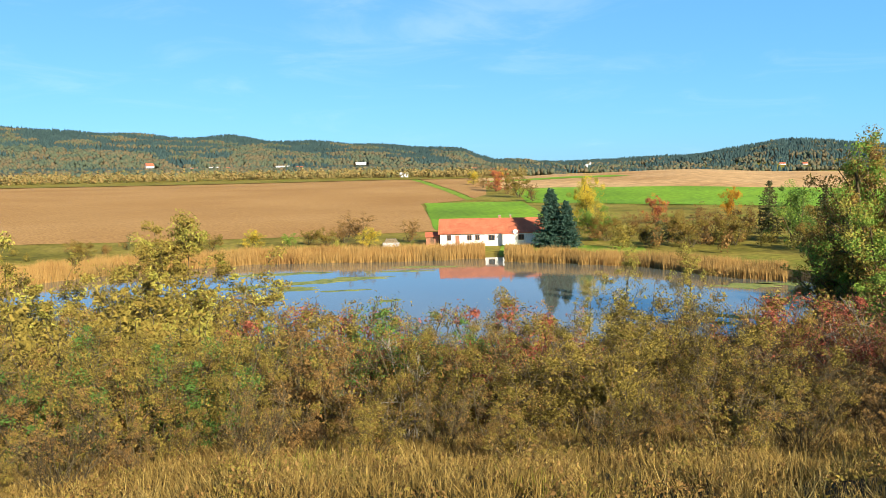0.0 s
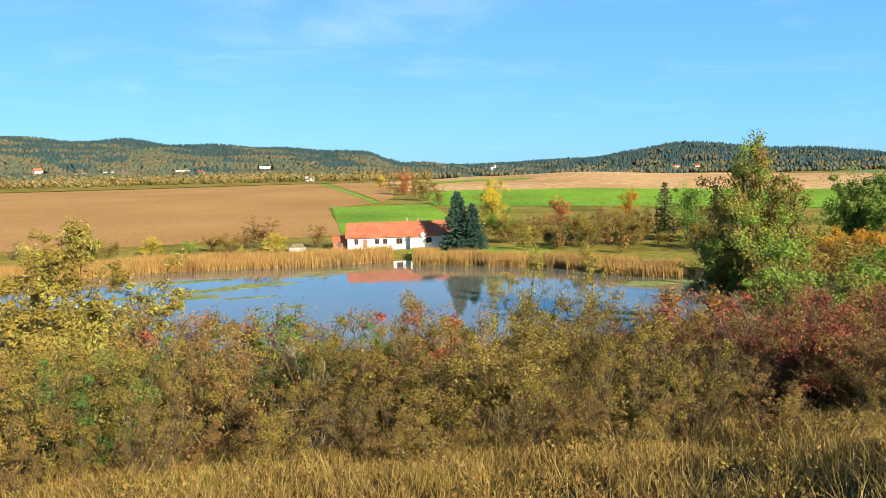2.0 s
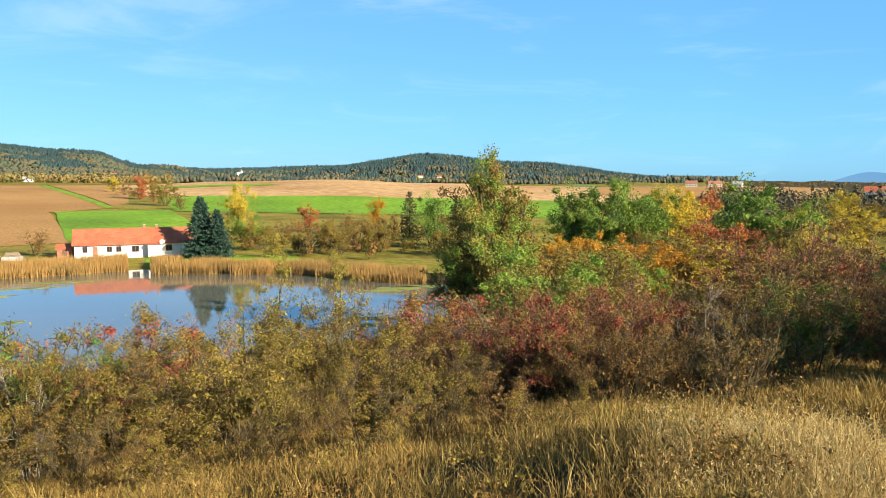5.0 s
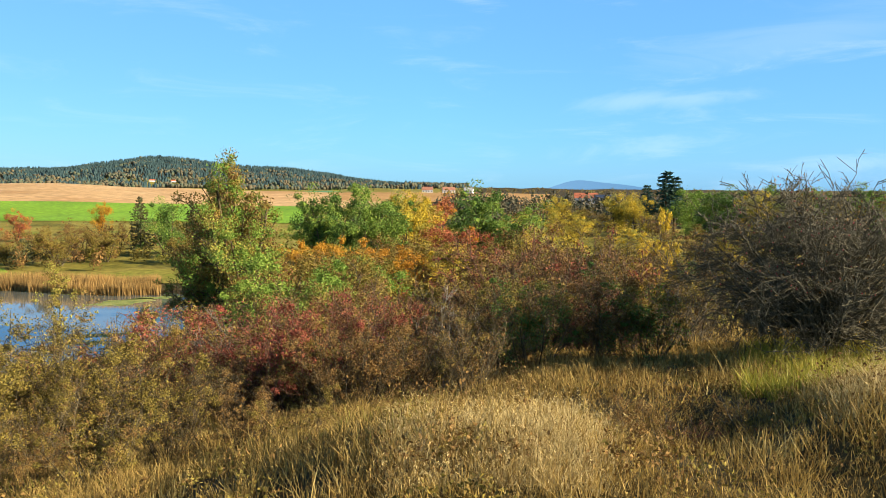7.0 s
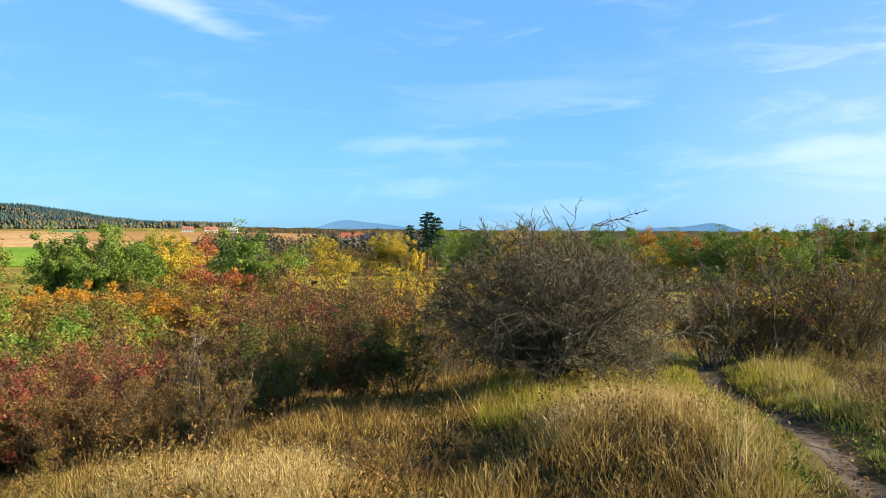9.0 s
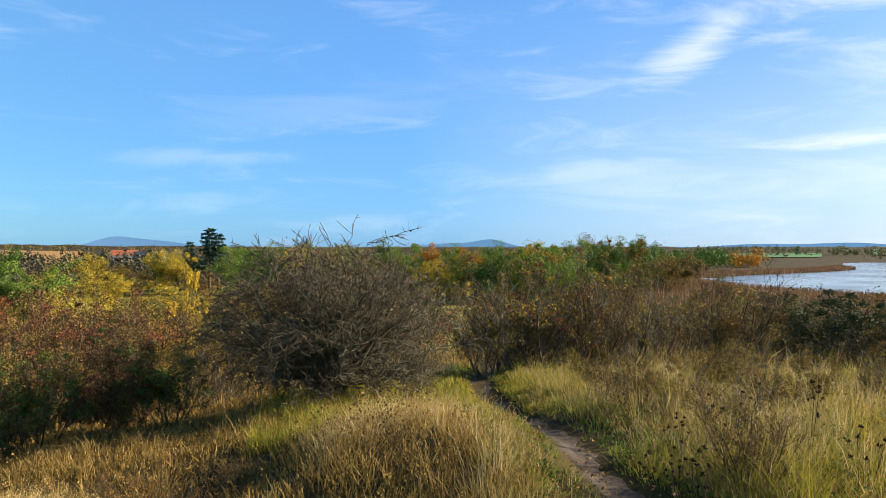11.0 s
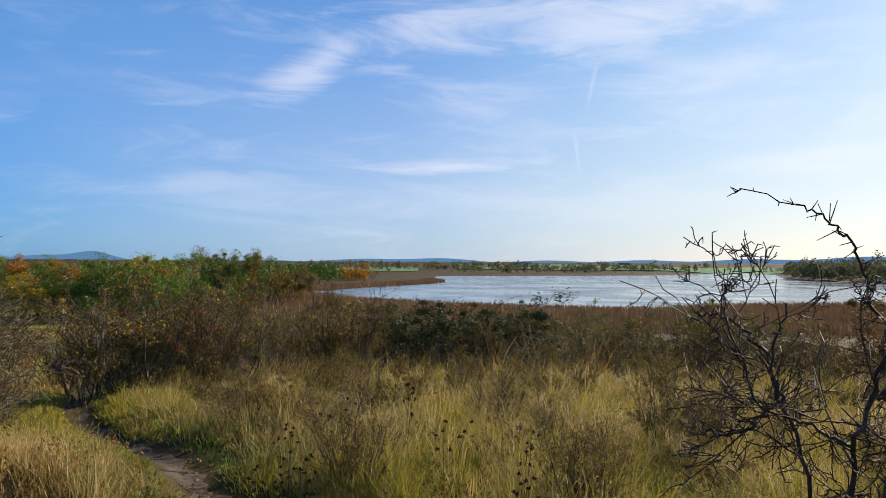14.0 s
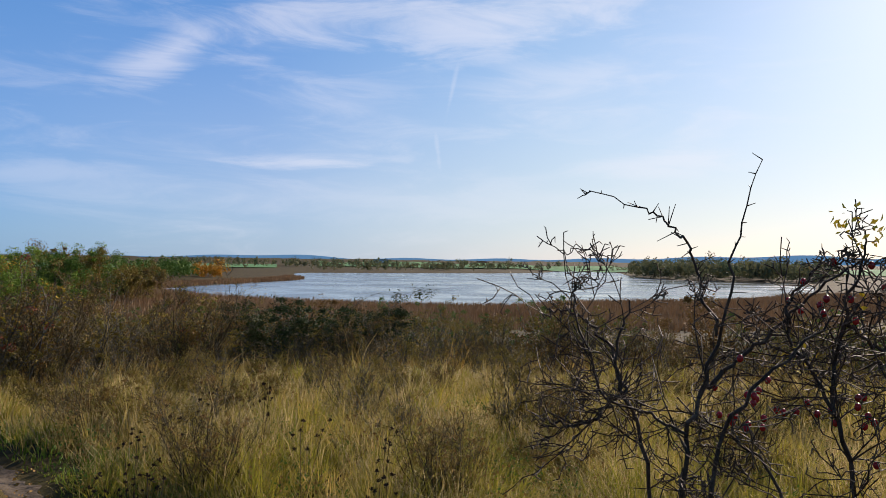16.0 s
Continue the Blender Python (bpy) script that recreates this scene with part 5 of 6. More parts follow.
near_bush("rose_bush", "wild rose bush with red hips and a few yellow leaves", 142.6, 1.62, [
    ([(0, 0, 0), (.02, 0, .7), (.02, 0, 1.28), (-.02, .0, 1.46), (.0, .02, 1.62), (.03, .03, 1.73), (.02, .03, 1.79)], 0.008, 0.0015),
    ([(-.05, 0, 0), (-.10, -.03, .8), (-.09, -.03, 1.22), (-.18, -.02, 1.36), (-.30, -.02, 1.43)], 0.007, 0.0015),
    ([(.03, 0, .2), (.10, .03, .9), (.13, .03, 1.30), (.20, .03, 1.48), (.16, .02, 1.66), (.07, .0, 1.73)], 0.007, 0.0015),
    ([(.0, .02, 1.60), (.08, .04, 1.55), (.16, .03, 1.60), (.22, .03, 1.74)], 0.005, 0.0015),
    ([(-.02, 0, 1.44), (-.10, .03, 1.60), (-.05, .05, 1.70), (.02, .05, 1.72)], 0.005, 0.0015),
], 130, [(-.16, -.02, 1.47, 9), (-.20, .0, 1.42, 7), (-.05, .03, 1.63, 7), (.0, .02, 1.45, 6), (.05, .02, 1.68, 7), (.10, .03, 1.72, 5), (.17, .03, 1.66, 6), (-.10, .02, 1.40, 5), (.06, .0, 1.38, 5)], [(.0, .03, 1.80, 9, "yellow"), (.06, .03, 1.76, 10, "yellow"), (.02, .02, 1.62, 3, "yellow"), (-.08, .03, 1.52, 3, "yellow"), (.15, .03, 1.74, 5, "yellow")], 202, 34)

# ---------------------------------------------------------------- farmhouse
PLASTER = plain("white lime plaster", (0.74, 0.71, 0.66), 0.9, 0.8, 0.08)
TILE = plain("red clay roof tile", (0.42, 0.125, 0.06), 0.8, 0.5, 0.25)
GLASS = plain("dark window glass", (0.03, 0.035, 0.04), 0.12, 1.0, 0.1)
FRAME_WOOD = plain("brown window wood", (0.16, 0.09, 0.05), 0.6, 3, 0.2)
BRICK = plain("red-brown brick", (0.34, 0.15, 0.09), 0.9, 1.5, 0.25)
GREY = plain("grey concrete", (0.38, 0.37, 0.35), 0.9, 1.0, 0.2)
WHITE = plain("white paint", (0.8, 0.8, 0.78), 0.6, 2, 0.05)
DARK_SHEET = plain("dark blue sheet roof", (0.05, 0.07, 0.11), 0.5, 1, 0.2)


def gable_roof(parent, x0, x1, y0, y1, z0, z1, over, material, label=""):
    bm = bmesh.new()
    ym, t = (y0 + y1) / 2, 0.18
    for side in (-1, 1):
        ye = (y0 if side < 0 else y1) + side * over
        ze = z0 - over * (z1 - z0) / ((y1 - y0) / 2)
        vs = [bm.verts.new(p) for p in ((x0 - over, ye, ze), (x1 + over, ye, ze), (x1 + over, ym, z1), (x0 - over, ym, z1), (x0 - over, ye, ze - t), (x1 + over, ye, ze - t), (x1 + over, ym, z1 - t), (x0 - over, ym, z1 - t))]
        for f in ((0, 1, 2, 3), (7, 6, 5, 4), (0, 4, 5, 1), (1, 5, 6, 2), (2, 6, 7, 3), (3, 7, 4, 0)):
            bm.faces.new([vs[i] for i in f])
    bmesh.ops.recalc_face_normals(bm, faces=bm.faces[:])
    return part("roof", bm, material, parent, label)


def gable_walls(parent, x0, x1, y0, y1, z0, z1, top, material):
    bm = bmesh.new()
    ym = (y0 + y1) / 2
    ring = lambda x: [bm.verts.new(p) for p in ((x, y0, z0), (x, y1, z0), (x, y1, z1), (x, ym, top), (x, y0, z1))]
    a, b = ring(x0), ring(x1)
    bm.faces.new(a[::-1])
    bm.faces.new(b)
    for i in range(5):
        j = (i + 1) % 5
        bm.faces.new((a[i], a[j], b[j], b[i]))
    bmesh.ops.recalc_face_normals(bm, faces=bm.faces[:])
    return part("wall", bm, material, parent)


def window(parent, x, y, z, w, h, n=2):
    win = box_part("window", (x - w / 2, x + w / 2, y - 0.05, y + 0.05, z, z + h), GLASS, parent)
    for k in range(n + 1):
        xx = x - w / 2 + w * k / n
        box_part("frame", (xx - 0.05, xx + 0.05, y - 0.09, y - 0.04, z - 0.05, z + h + 0.05), FRAME_WOOD, win)
    for zz in (z - 0.03, z + h + 0.03):
        box_part("frame", (x - w / 2 - 0.05, x + w / 2 + 0.05, y - 0.1, y - 0.03, zz - 0.05, zz + 0.05), FRAME_WOOD, win)
    return win


hx, hy = at(-0.3, 174)
hz = 1.65 - 174 * math.tan(radians(4.85))
house = tagged(new("farmhouse"), "long white farmhouse with a red tiled gable roof by the pond", "house")
house.matrix_basis = pose(hx, hy, hz, 0, 0, -3)
HL = 27.0
gable_walls(house, 0, HL, 0, 8.2, -1.0, 2.55, 5.2, PLASTER)
gable_roof(house, 0, HL, 0, 8.2, 2.75, 5.55, 0.45, TILE, "weathered red clay tile roof")
for wx, ww, wh, wz in ((2.0, 0.8, 1.1, 0.9), (6.6, 0.9, 1.0, 0.9), (8.4, 0.9, 1.0, 0.9), (11.6, 1.3, 1.1, 0.8), (18.2, 1.2, 1.1, 0.8), (22.0, 1.2, 1.1, 0.8)):
    window(house, wx, -0.02, wz, ww, wh)
for dx in (3.9, 14.6):
    d = box_part("door", (dx - 0.45, dx + 0.45, -0.07, 0.03, 0.0, 1.95), BRICK, house, "brown wooden door")
    box_part("door_handle", (dx + 0.3, dx + 0.36, -0.12, -0.06, 0.95, 1.05), GREY, d)
for cx_, cw in ((13.5, 0.5), (16.0, 0.4)):
    ch = box_part("chimney", (cx_ - cw / 2, cx_ + cw / 2, 3.9, 4.5, 5.0, 6.1), BRICK, house)
    box_part("cap", (cx_ - cw / 2 - 0.06, cx_ + cw / 2 + 0.06, 3.84, 4.56, 6.1, 6.2), GREY, ch)
porch = box_part("porch", (14.0, 16.2, -1.6, -0.05, -0.3, 2.2), PLASTER, house)
box_part("porch_roof", (13.7, 16.5, -1.9, -0.05, 2.25, 2.4), TILE, porch)
dish = bmesh.new()
bmesh.ops.create_cone(dish, cap_ends=False, segments=16, radius1=0.55, radius2=0.12, depth=0.22)
bmesh.ops.solidify(dish, geom=dish.faces[:], thickness=0.03)
bmesh.ops.rotate(dish, verts=dish.verts[:], matrix=Matrix.Rotation(radians(-75), 3, "X"))
bmesh.ops.translate(dish, verts=dish.verts[:], vec=(16.9, -0.6, 2.7))
dp = part("satellite_dish", dish, WHITE, house, "white satellite dish")
box_part("bracket", (16.86, 16.94, -0.55, 0.0, 2.6, 2.68), GREY, dp)
shed = tagged(new("shed"), "small brick lean-to shed with a tiled roof beside the farmhouse", "shed")
shed.matrix_basis = pose(*at(-1.35, 176), hz, 0, 0, -3)
gable_walls(shed, 0, 2.9, 0, 4.0, -0.8, 1.7, 2.3, BRICK)
gable_roof(shed, 0, 2.9, 0, 4.0, 1.8, 2.6, 0.25, TILE)
box_part("door", (1.0, 1.9, -0.06, 0.02, 0, 1.6), FRAME_WOOD, shed)

# ---------------------------------------------------------------- reeds
def blades(rng, x, y, z, high, width, lean, bend, turn=None):
    """Tapering bent blades, three faces each."""
    n = len(x)
    a = rng.uniform(0, 2 * math.pi, n)
    side = np.stack([np.cos(a), np.sin(a), np.zeros(n)], 1) * (width / 2)[:, None]
    b = rng.uniform(0, 2 * math.pi, n) if turn is None else turn
    out = np.stack([np.cos(b), np.sin(b), np.zeros(n)], 1)
    p0 = np.stack([x, y, z], 1)
    upv = np.array([[0, 0, 1.0]])
    p1 = p0 + upv * (high * 0.55)[:, None] + out * (high * lean * 0.45)[:, None]
    p2 = p0 + upv * (high * (1 - bend * 0.4))[:, None] + out * (high * (lean + bend * 0.6))[:, None]
    verts = np.stack([p0 - side, p0 + side, p1 - side * 0.8, p1 + side * 0.8, p2], 1).reshape(-1, 3)
    i = (np.arange(n) * 5)[:, None]
    return verts, np.concatenate([i + np.array([[0, 1, 3]]), i + np.array([[0, 3, 2]]), i + np.array([[2, 3, 4]])])


def spears(rng, x, y, z, high, width, lean):
    """Straight pointed blades, one face each."""
    n = len(x)
    a, b = rng.uniform(0, 2 * math.pi, n), rng.uniform(0, 2 * math.pi, n)
    side = np.stack([np.cos(a), np.sin(a), np.zeros(n)], 1) * (width / 2)[:, None]
    p = np.stack([x, y, z], 1)
    tip = p + np.stack([np.cos(b) * lean, np.sin(b) * lean, np.ones(n)], 1) * high[:, None]
    return np.stack([p - side, p + side, tip], 1).reshape(-1, 3), np.arange(n * 3).reshape(-1, 3)


def reed_bed(name, label, line, pick, inner, outer, count, high, width, seed, material=REED):
    rng = np.random.default_rng(seed)
    lo, hi = line.min(0) - outer, line.max(0) + outer
    xs, ys = [], []
    got = 0
    while got < count:
        x, y = rng.uniform(lo[0], hi[0], 40000), rng.uniform(lo[1], hi[1], 40000)
        ok = pick(x, y)
        x, y = x[ok], y[ok]
        s = shore(line, x, y)
        ok = (s > inner + wave(x, y, 9, 4) * 1.0) & (s < outer + wave(x, y, 14, 6) * 2)
        xs.append(x[ok])
        ys.append(y[ok])
        got += ok.sum()
    x, y = np.concatenate(xs)[:count], np.concatenate(ys)[:count]
    z = np.maximum(land(x, y), WATER_Z - 0.3)
    h = high * rng.uniform(0.65, 1.15, count) * (1 + 0.15 * wave(x, y, 8, 7))
    v, f = spears(rng, x, y, z, h, width * rng.uniform(0.6, 1.4, count), rng.uniform(0, 0.22, count))
    tagged(new(name, mesh_of(name, v, f, material)), label, "reeds", kind="stuff")


def az_of(x, y):
    return np.degrees(np.arctan2(x, y))


reed_bed("reeds", "belt of tall dry golden reeds along the pond", POND_LINE, lambda x, y: (az_of(x, y) < 3.0) & (y > 95), -2.5, 11, 60000, 2.1, 0.10, 61)
reed_bed("reeds", "clumps of brown reeds on the far pond bank", POND_LINE, lambda x, y: (az_of(x, y) > 4.5) & (az_of(x, y) < 24) & (y > 100), -2.0, 5, 30000, 2.2, 0.10, 62)
reed_bed("reeds", "brown reed belt along the lake shore", LAKE_LINE, lambda x, y: (np.hypot(x, y) < 460) & (y < 40), -6, 105, 72000, 2.4, 0.3, 63, REED_BROWN)
reed_bed("reeds", "narrow reed spit at the end of the lake", LAKE_LINE, lambda x, y: (az_of(x, y) < 105) & (np.hypot(x, y) > 400) & (np.hypot(x, y) < 650), -4, 14, 10000, 2.2, 0.4, 64, REED_BROWN)

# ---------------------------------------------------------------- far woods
# conifer greens shifted to blue to paint in the haze of distance
HAZED_CONIFER = ramp_material("haze-blued far conifer wood", [(0.022, 0.046, 0.046), (0.034, 0.066, 0.062), (0.05, 0.086, 0.074)], rough=0.8, scale=0.06, jitter=0.85)
SHORE_WOOD = ramp_material("shore wood", [(0.09, 0.10, 0.035), (0.15, 0.14, 0.045), (0.26, 0.17, 0.055), (0.12, 0.13, 0.05), (0.34, 0.20, 0.06)], rough=0.8, scale=0.06, jitter=0.5)
# blue-green base tones and translucency imitate haze over the shore trees
LAKE_WOOD = ramp_material("haze-toned wood by the lake", [(0.05, 0.085, 0.06), (0.09, 0.12, 0.065), (0.16, 0.15, 0.065), (0.07, 0.10, 0.07), (0.36, 0.19, 0.06)], rough=0.8, scale=0.03, jitter=0.55, translucent=0.3)
# autumn tones, the greens cooled towards blue-grey as painted haze
HAZED_BROAD = ramp_material("far autumn wood in haze-cooled tones", [(0.036, 0.06, 0.046), (0.055, 0.078, 0.05), (0.076, 0.09, 0.05), (0.125, 0.092, 0.046), (0.06, 0.084, 0.054), (0.165, 0.11, 0.046)], rough=0.8, scale=0.02, jitter=0.6)


def far_wood(name, label, material, x, y, high, seed, conifer, flakes=0):
    rng = np.random.default_rng(seed)
    n = len(x)
    z = land(x, y) - 0.5
    h = high * rng.uniform(0.7, 1.25, n)
    if conifer:
        k = 4
        levels = ((0.10, 0.25), (0.42, 0.19))
        vs, fs = [], []
        for lvl, (base, rad) in enumerate(levels):
            a = rng.uniform(0, 6.28, (n, 1)) + np.arange(k) * 2 * math.pi / k
            r = (h * rad)[:, None] * rng.uniform(0.75, 1.25, (n, k))
            ring = np.stack([x[:, None] + r * np.cos(a), y[:, None] + r * np.sin(a), np.broadcast_to((z + h * base)[:, None], (n, k))], -1)
            tip = np.stack([x, y, z + h * min(1, base + 0.56)], -1)[:, None]
            vs.append(np.concatenate([ring, tip], 1).reshape(-1, 3))
            i = (np.arange(n) * (k + 1))[:, None] + lvl * n * (k + 1)
            fs += [i + np.array([[j, (j + 1) % k, k]]) for j in range(k)]
        v, f = np.concatenate(vs), np.concatenate(fs)
    elif flakes:
        m = flakes
        w0 = unit(rng.normal(size=(n, m, 3)))
        lobe = rng.normal(size=(n, 4, 3)) * np.array([0.16, 0.16, 0.15])
        at_lobe = lobe[np.arange(n)[:, None], rng.integers(0, 4, (n, m))]
        c = np.stack([x, y, z + h * 0.5], -1)[:, None] + h[:, None, None] * (at_lobe + w0 * np.array([0.22, 0.22, 0.3]) * rng.uniform(0.5, 1.1, (n, m, 1)))
        c[..., 2] = np.maximum(c[..., 2], z[:, None] + 0.3)
        u = unit(np.cross(w0, rng.normal(size=(n, m, 3))))
        w = np.cross(w0, u)
        s = h[:, None, None] * 0.6 / math.sqrt(m) * rng.uniform(0.6, 1.3, (n, m, 1))
        v = np.stack([c + u * s, c - u * s * 0.6 + w * s, c - u * s * 0.6 - w * s], 2).reshape(-1, 3)
        f = np.arange(n * m * 3).reshape(-1, 3)
    else:
        g = (1 + math.sqrt(5)) / 2
        ico = unit(np.array([(-1, g, 0), (1, g, 0), (-1, -g, 0), (1, -g, 0), (0, -1, g), (0, 1, g), (0, -1, -g), (0, 1, -g), (g, 0, -1), (g, 0, 1), (-g, 0, -1), (-g, 0, 1)]))
        tri = np.array([(0, 11, 5), (0, 5, 1), (0, 1, 7), (0, 7, 10), (0, 10, 11), (1, 5, 9), (5, 11, 4), (11, 10, 2), (10, 7, 6), (7, 1, 8), (3, 9, 4), (3, 4, 2), (3, 2, 6), (3, 6, 8), (3, 8, 9), (4, 9, 5), (2, 4, 11), (6, 2, 10), (8, 6, 7), (9, 8, 1)])
        c = np.stack([x, y, z + h * 0.52], -1)[:, None]
        v = c + ico[None] * (h[:, None, None] * np.array([0.36, 0.36, 0.46]) * rng.uniform(0.6, 1.2, (n, 12, 1))) + rng.normal(size=(n, 12, 3)) * h[:, None, None] * 0.05
        v = v.reshape(-1, 3)
        f = ((np.arange(n) * 12)[:, None, None] + tri[None]).reshape(-1, 3)
    tagged(new(name, mesh_of(name, v, f, material)), label, "forest", kind="stuff")


HOUSES = ((-20.6, 1330, 12, 7, 11, WHITE, TILE, 20),
          (-18.2, 1290, 12, 4, 7, WHITE, GREY, -15),
          (-17.6, 1270, 10, 4, 7, PLASTER, TILE, 30),
          (-16.4, 1300, 14, 4, 8, PLASTER, GREY, 5),
          (-15.6, 1280, 11, 4, 7, WHITE, TILE, -20),
          (-11.6, 1300, 22, 5, 9, WHITE, GREY, 10),
          (-10.4, 1290, 12, 4, 8, PLASTER, TILE, 0),
          (-6.0, 1400, 18, 3, 5, WHITE, WHITE, 0),
          (-2.9, 740, 9, 3, 5, WHITE, GREY, 10),
          (2.2, 1150, 12, 4, 8, WHITE, TILE, 10),
          (3.4, 1160, 14, 4, 8, PLASTER, TILE, -10),
          (23.6, 2150, 14, 4, 7, WHITE, TILE, 0),
          (25.0, 2160, 12, 4, 7, PLASTER, TILE, 15),
          (43.0, 900, 12, 4, 7, PLASTER, BRICK, 0),
          (44.6, 905, 14, 4, 7, PLASTER, BRICK, 10),
          (46.0, 910, 10, 4, 7, PLASTER, GREY, -10),
          (54.6, 560, 16, 5, 8, PLASTER, TILE, 0),
          (56.1, 540, 18, 4, 7, PLASTER, DARK_SHEET, -8),
          (110.5, 1700, 30, 6, 10, WHITE, GREY, 0),
          (118.0, 1800, 24, 6, 10, WHITE, TILE, 0))


def clear_of_houses(x, y):
    a, d = az_of(x, y), np.hypot(x, y)
    ok = np.ones(len(x), bool)
    for h in HOUSES:
        ok &= ~((np.abs(a - h[0]) * d < 57.3 * (h[2] / 2 + 6)) & (d < h[1] + 22) & (d > h[1] - 130))
    return ok


def scatter(seed, count, az0, az1, d0, d1):
    rng = np.random.default_rng(seed)
    a = np.radians(rng.uniform(az0, az1, count))
    d = np.sqrt(rng.uniform(d0 * d0, d1 * d1, count))
    return d * np.sin(a), d * np.cos(a)


def hill_wood(seed, count, az0, az1, d0, d1, high, words, share=0.5):
    x, y = scatter(seed, count, az0, az1, d0, d1)
    ok = clear_of_houses(x, y)
    x, y = x[ok], y[ok]
    mix = wave(x, y, 240, seed) + wave(x, y, 90, seed + 1) * 0.6
    dd = (np.hypot(x, y) - d0) / (d1 - d0)
    pine = mix + (dd - 0.5) * 1.2 > (0.5 - share)
    far_wood("forest", "dark conifer forest on " + words, HAZED_CONIFER, x[pine], y[pine], high * 1.15, seed + 2, True)
    far_wood("forest", "autumn-coloured broadleaf forest on " + words, HAZED_BROAD, x[~pine], y[~pine], high, seed + 3, False)


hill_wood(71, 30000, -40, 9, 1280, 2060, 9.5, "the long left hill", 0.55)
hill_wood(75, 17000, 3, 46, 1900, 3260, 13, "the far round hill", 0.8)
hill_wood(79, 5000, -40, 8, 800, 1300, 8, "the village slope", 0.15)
x_, y_ = scatter(99, 1500, -40, 6, 715, 830)
far_wood("forest", "tree belt behind the ploughed field", SHORE_WOOD, x_, y_, 8, 100, False, 30)
x_, y_ = scatter(87, 1500, 96, 130, 1000, 1650)
ok_ = (wave(x_, y_, 170, 33) + 0.5 * wave(x_, y_, 60, 34) > 0.22) & (shore(LAKE_LINE, x_, y_) > 6)
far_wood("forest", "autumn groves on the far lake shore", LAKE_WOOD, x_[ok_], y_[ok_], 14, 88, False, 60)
x_, y_ = scatter(91, 420, 126.8, 142, 800, 1100)
ok_ = shore(LAKE_LINE, x_, y_) > 4
far_wood("forest", "grove on the wooded lake spit", LAKE_WOOD, x_[ok_], y_[ok_], 20, 92, False, 90)
x_, y_ = scatter(83, 900, 44, 100, 480, 2400)
far_wood("forest", "scattered trees on the eastern plain", SHORE_WOOD, x_, y_, 7, 84, False, 30)
x_, y_ = scatter(93, 230, 44, 73, 250, 460)
far_wood("forest", "mixed autumn tree belt beyond the hollow", HAZED_BROAD, x_, y_, 10, 94, False, 120)
x_, y_ = scatter(95, 26, 96.6, 99.4, 560, 640)
far_wood("forest", "orange trees at the end of the lake", LEAF["orange"], x_, y_, 11, 96, False, 160)
x_, y_ = scatter(97, 60, 92.5, 97, 520, 640)
far_wood("forest", "dark green trees at the end of the lake", LEAF["deep"], x_, y_, 13, 98, False, 160)

# scrub too far off to tell its bushes apart
def far_scrub(label, seed, count, az0, az1, d0, d1, high):
    x, y = scatter(seed, count, az0, az1, d0, d1)
    for k, (key, share) in enumerate((("olive", 0.55), ("brown", 0.8), ("lime", 0.9), ("larch", 1.0))):
        lo = (0.0, 0.55, 0.8, 0.9)[k]
        pick = np.arange(count)
        pick = pick[(pick * 0.618 % 1 >= lo) & (pick * 0.618 % 1 < share)]
        if len(pick):
            far_wood("scrub", label, LEAF[key], x[pick], y[pick], high, seed + k, False, 220)


far_scrub("olive and brown autumn scrub in the hollow", 120, 60, 29, 74, 42, 85, 4.2)
far_scrub("mixed autumn scrub on the valley floor", 130, 90, 30, 74, 85, 145, 5.4)
far_scrub("brown scrub on the slope down to the lake", 140, 70, 60, 102, 48, 125, 3.8)
far_scrub("olive scrub behind the pond bank", 150, 80, 9, 33, 150, 215, 4.6)
far_scrub("low bushes behind the reed belt", 160, 26, -36, -7, 172, 190, 3.0)

# distant hills on the horizon, haze painted in as blue base and emission
HAZE = bpy.data.materials.new("distant hills in painted haze")
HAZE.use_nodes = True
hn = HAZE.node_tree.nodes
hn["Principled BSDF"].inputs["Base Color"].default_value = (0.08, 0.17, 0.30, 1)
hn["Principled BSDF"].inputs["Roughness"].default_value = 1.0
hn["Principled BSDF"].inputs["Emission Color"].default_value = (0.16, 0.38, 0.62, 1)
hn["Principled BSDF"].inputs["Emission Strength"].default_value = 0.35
az = np.arange(-60, 175, 0.25)


def ridge_el(a):
    e = -0.12 + 0.10 * np.sin(a * 0.35) + 0.06 * np.sin(a * 0.9 + 1)
    for c, w, h in ((53.6, 1.8, 0.6), (56, 3, 0.35), (80.6, 1.5, 0.5), (79, 4, 0.2), (103, 5, 0.45), (122, 8, 0.4), (140, 9, 0.9), (45, 4, 0.3)):
        e = e + h * np.exp(-((a - c) / w) ** 2)
    return e


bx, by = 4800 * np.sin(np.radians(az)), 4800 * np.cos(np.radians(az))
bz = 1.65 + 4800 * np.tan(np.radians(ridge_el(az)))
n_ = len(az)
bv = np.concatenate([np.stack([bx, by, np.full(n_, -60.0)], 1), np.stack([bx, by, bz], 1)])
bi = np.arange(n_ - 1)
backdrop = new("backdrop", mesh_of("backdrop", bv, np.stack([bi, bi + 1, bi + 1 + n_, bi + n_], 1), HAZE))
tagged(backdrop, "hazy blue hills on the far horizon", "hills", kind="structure")

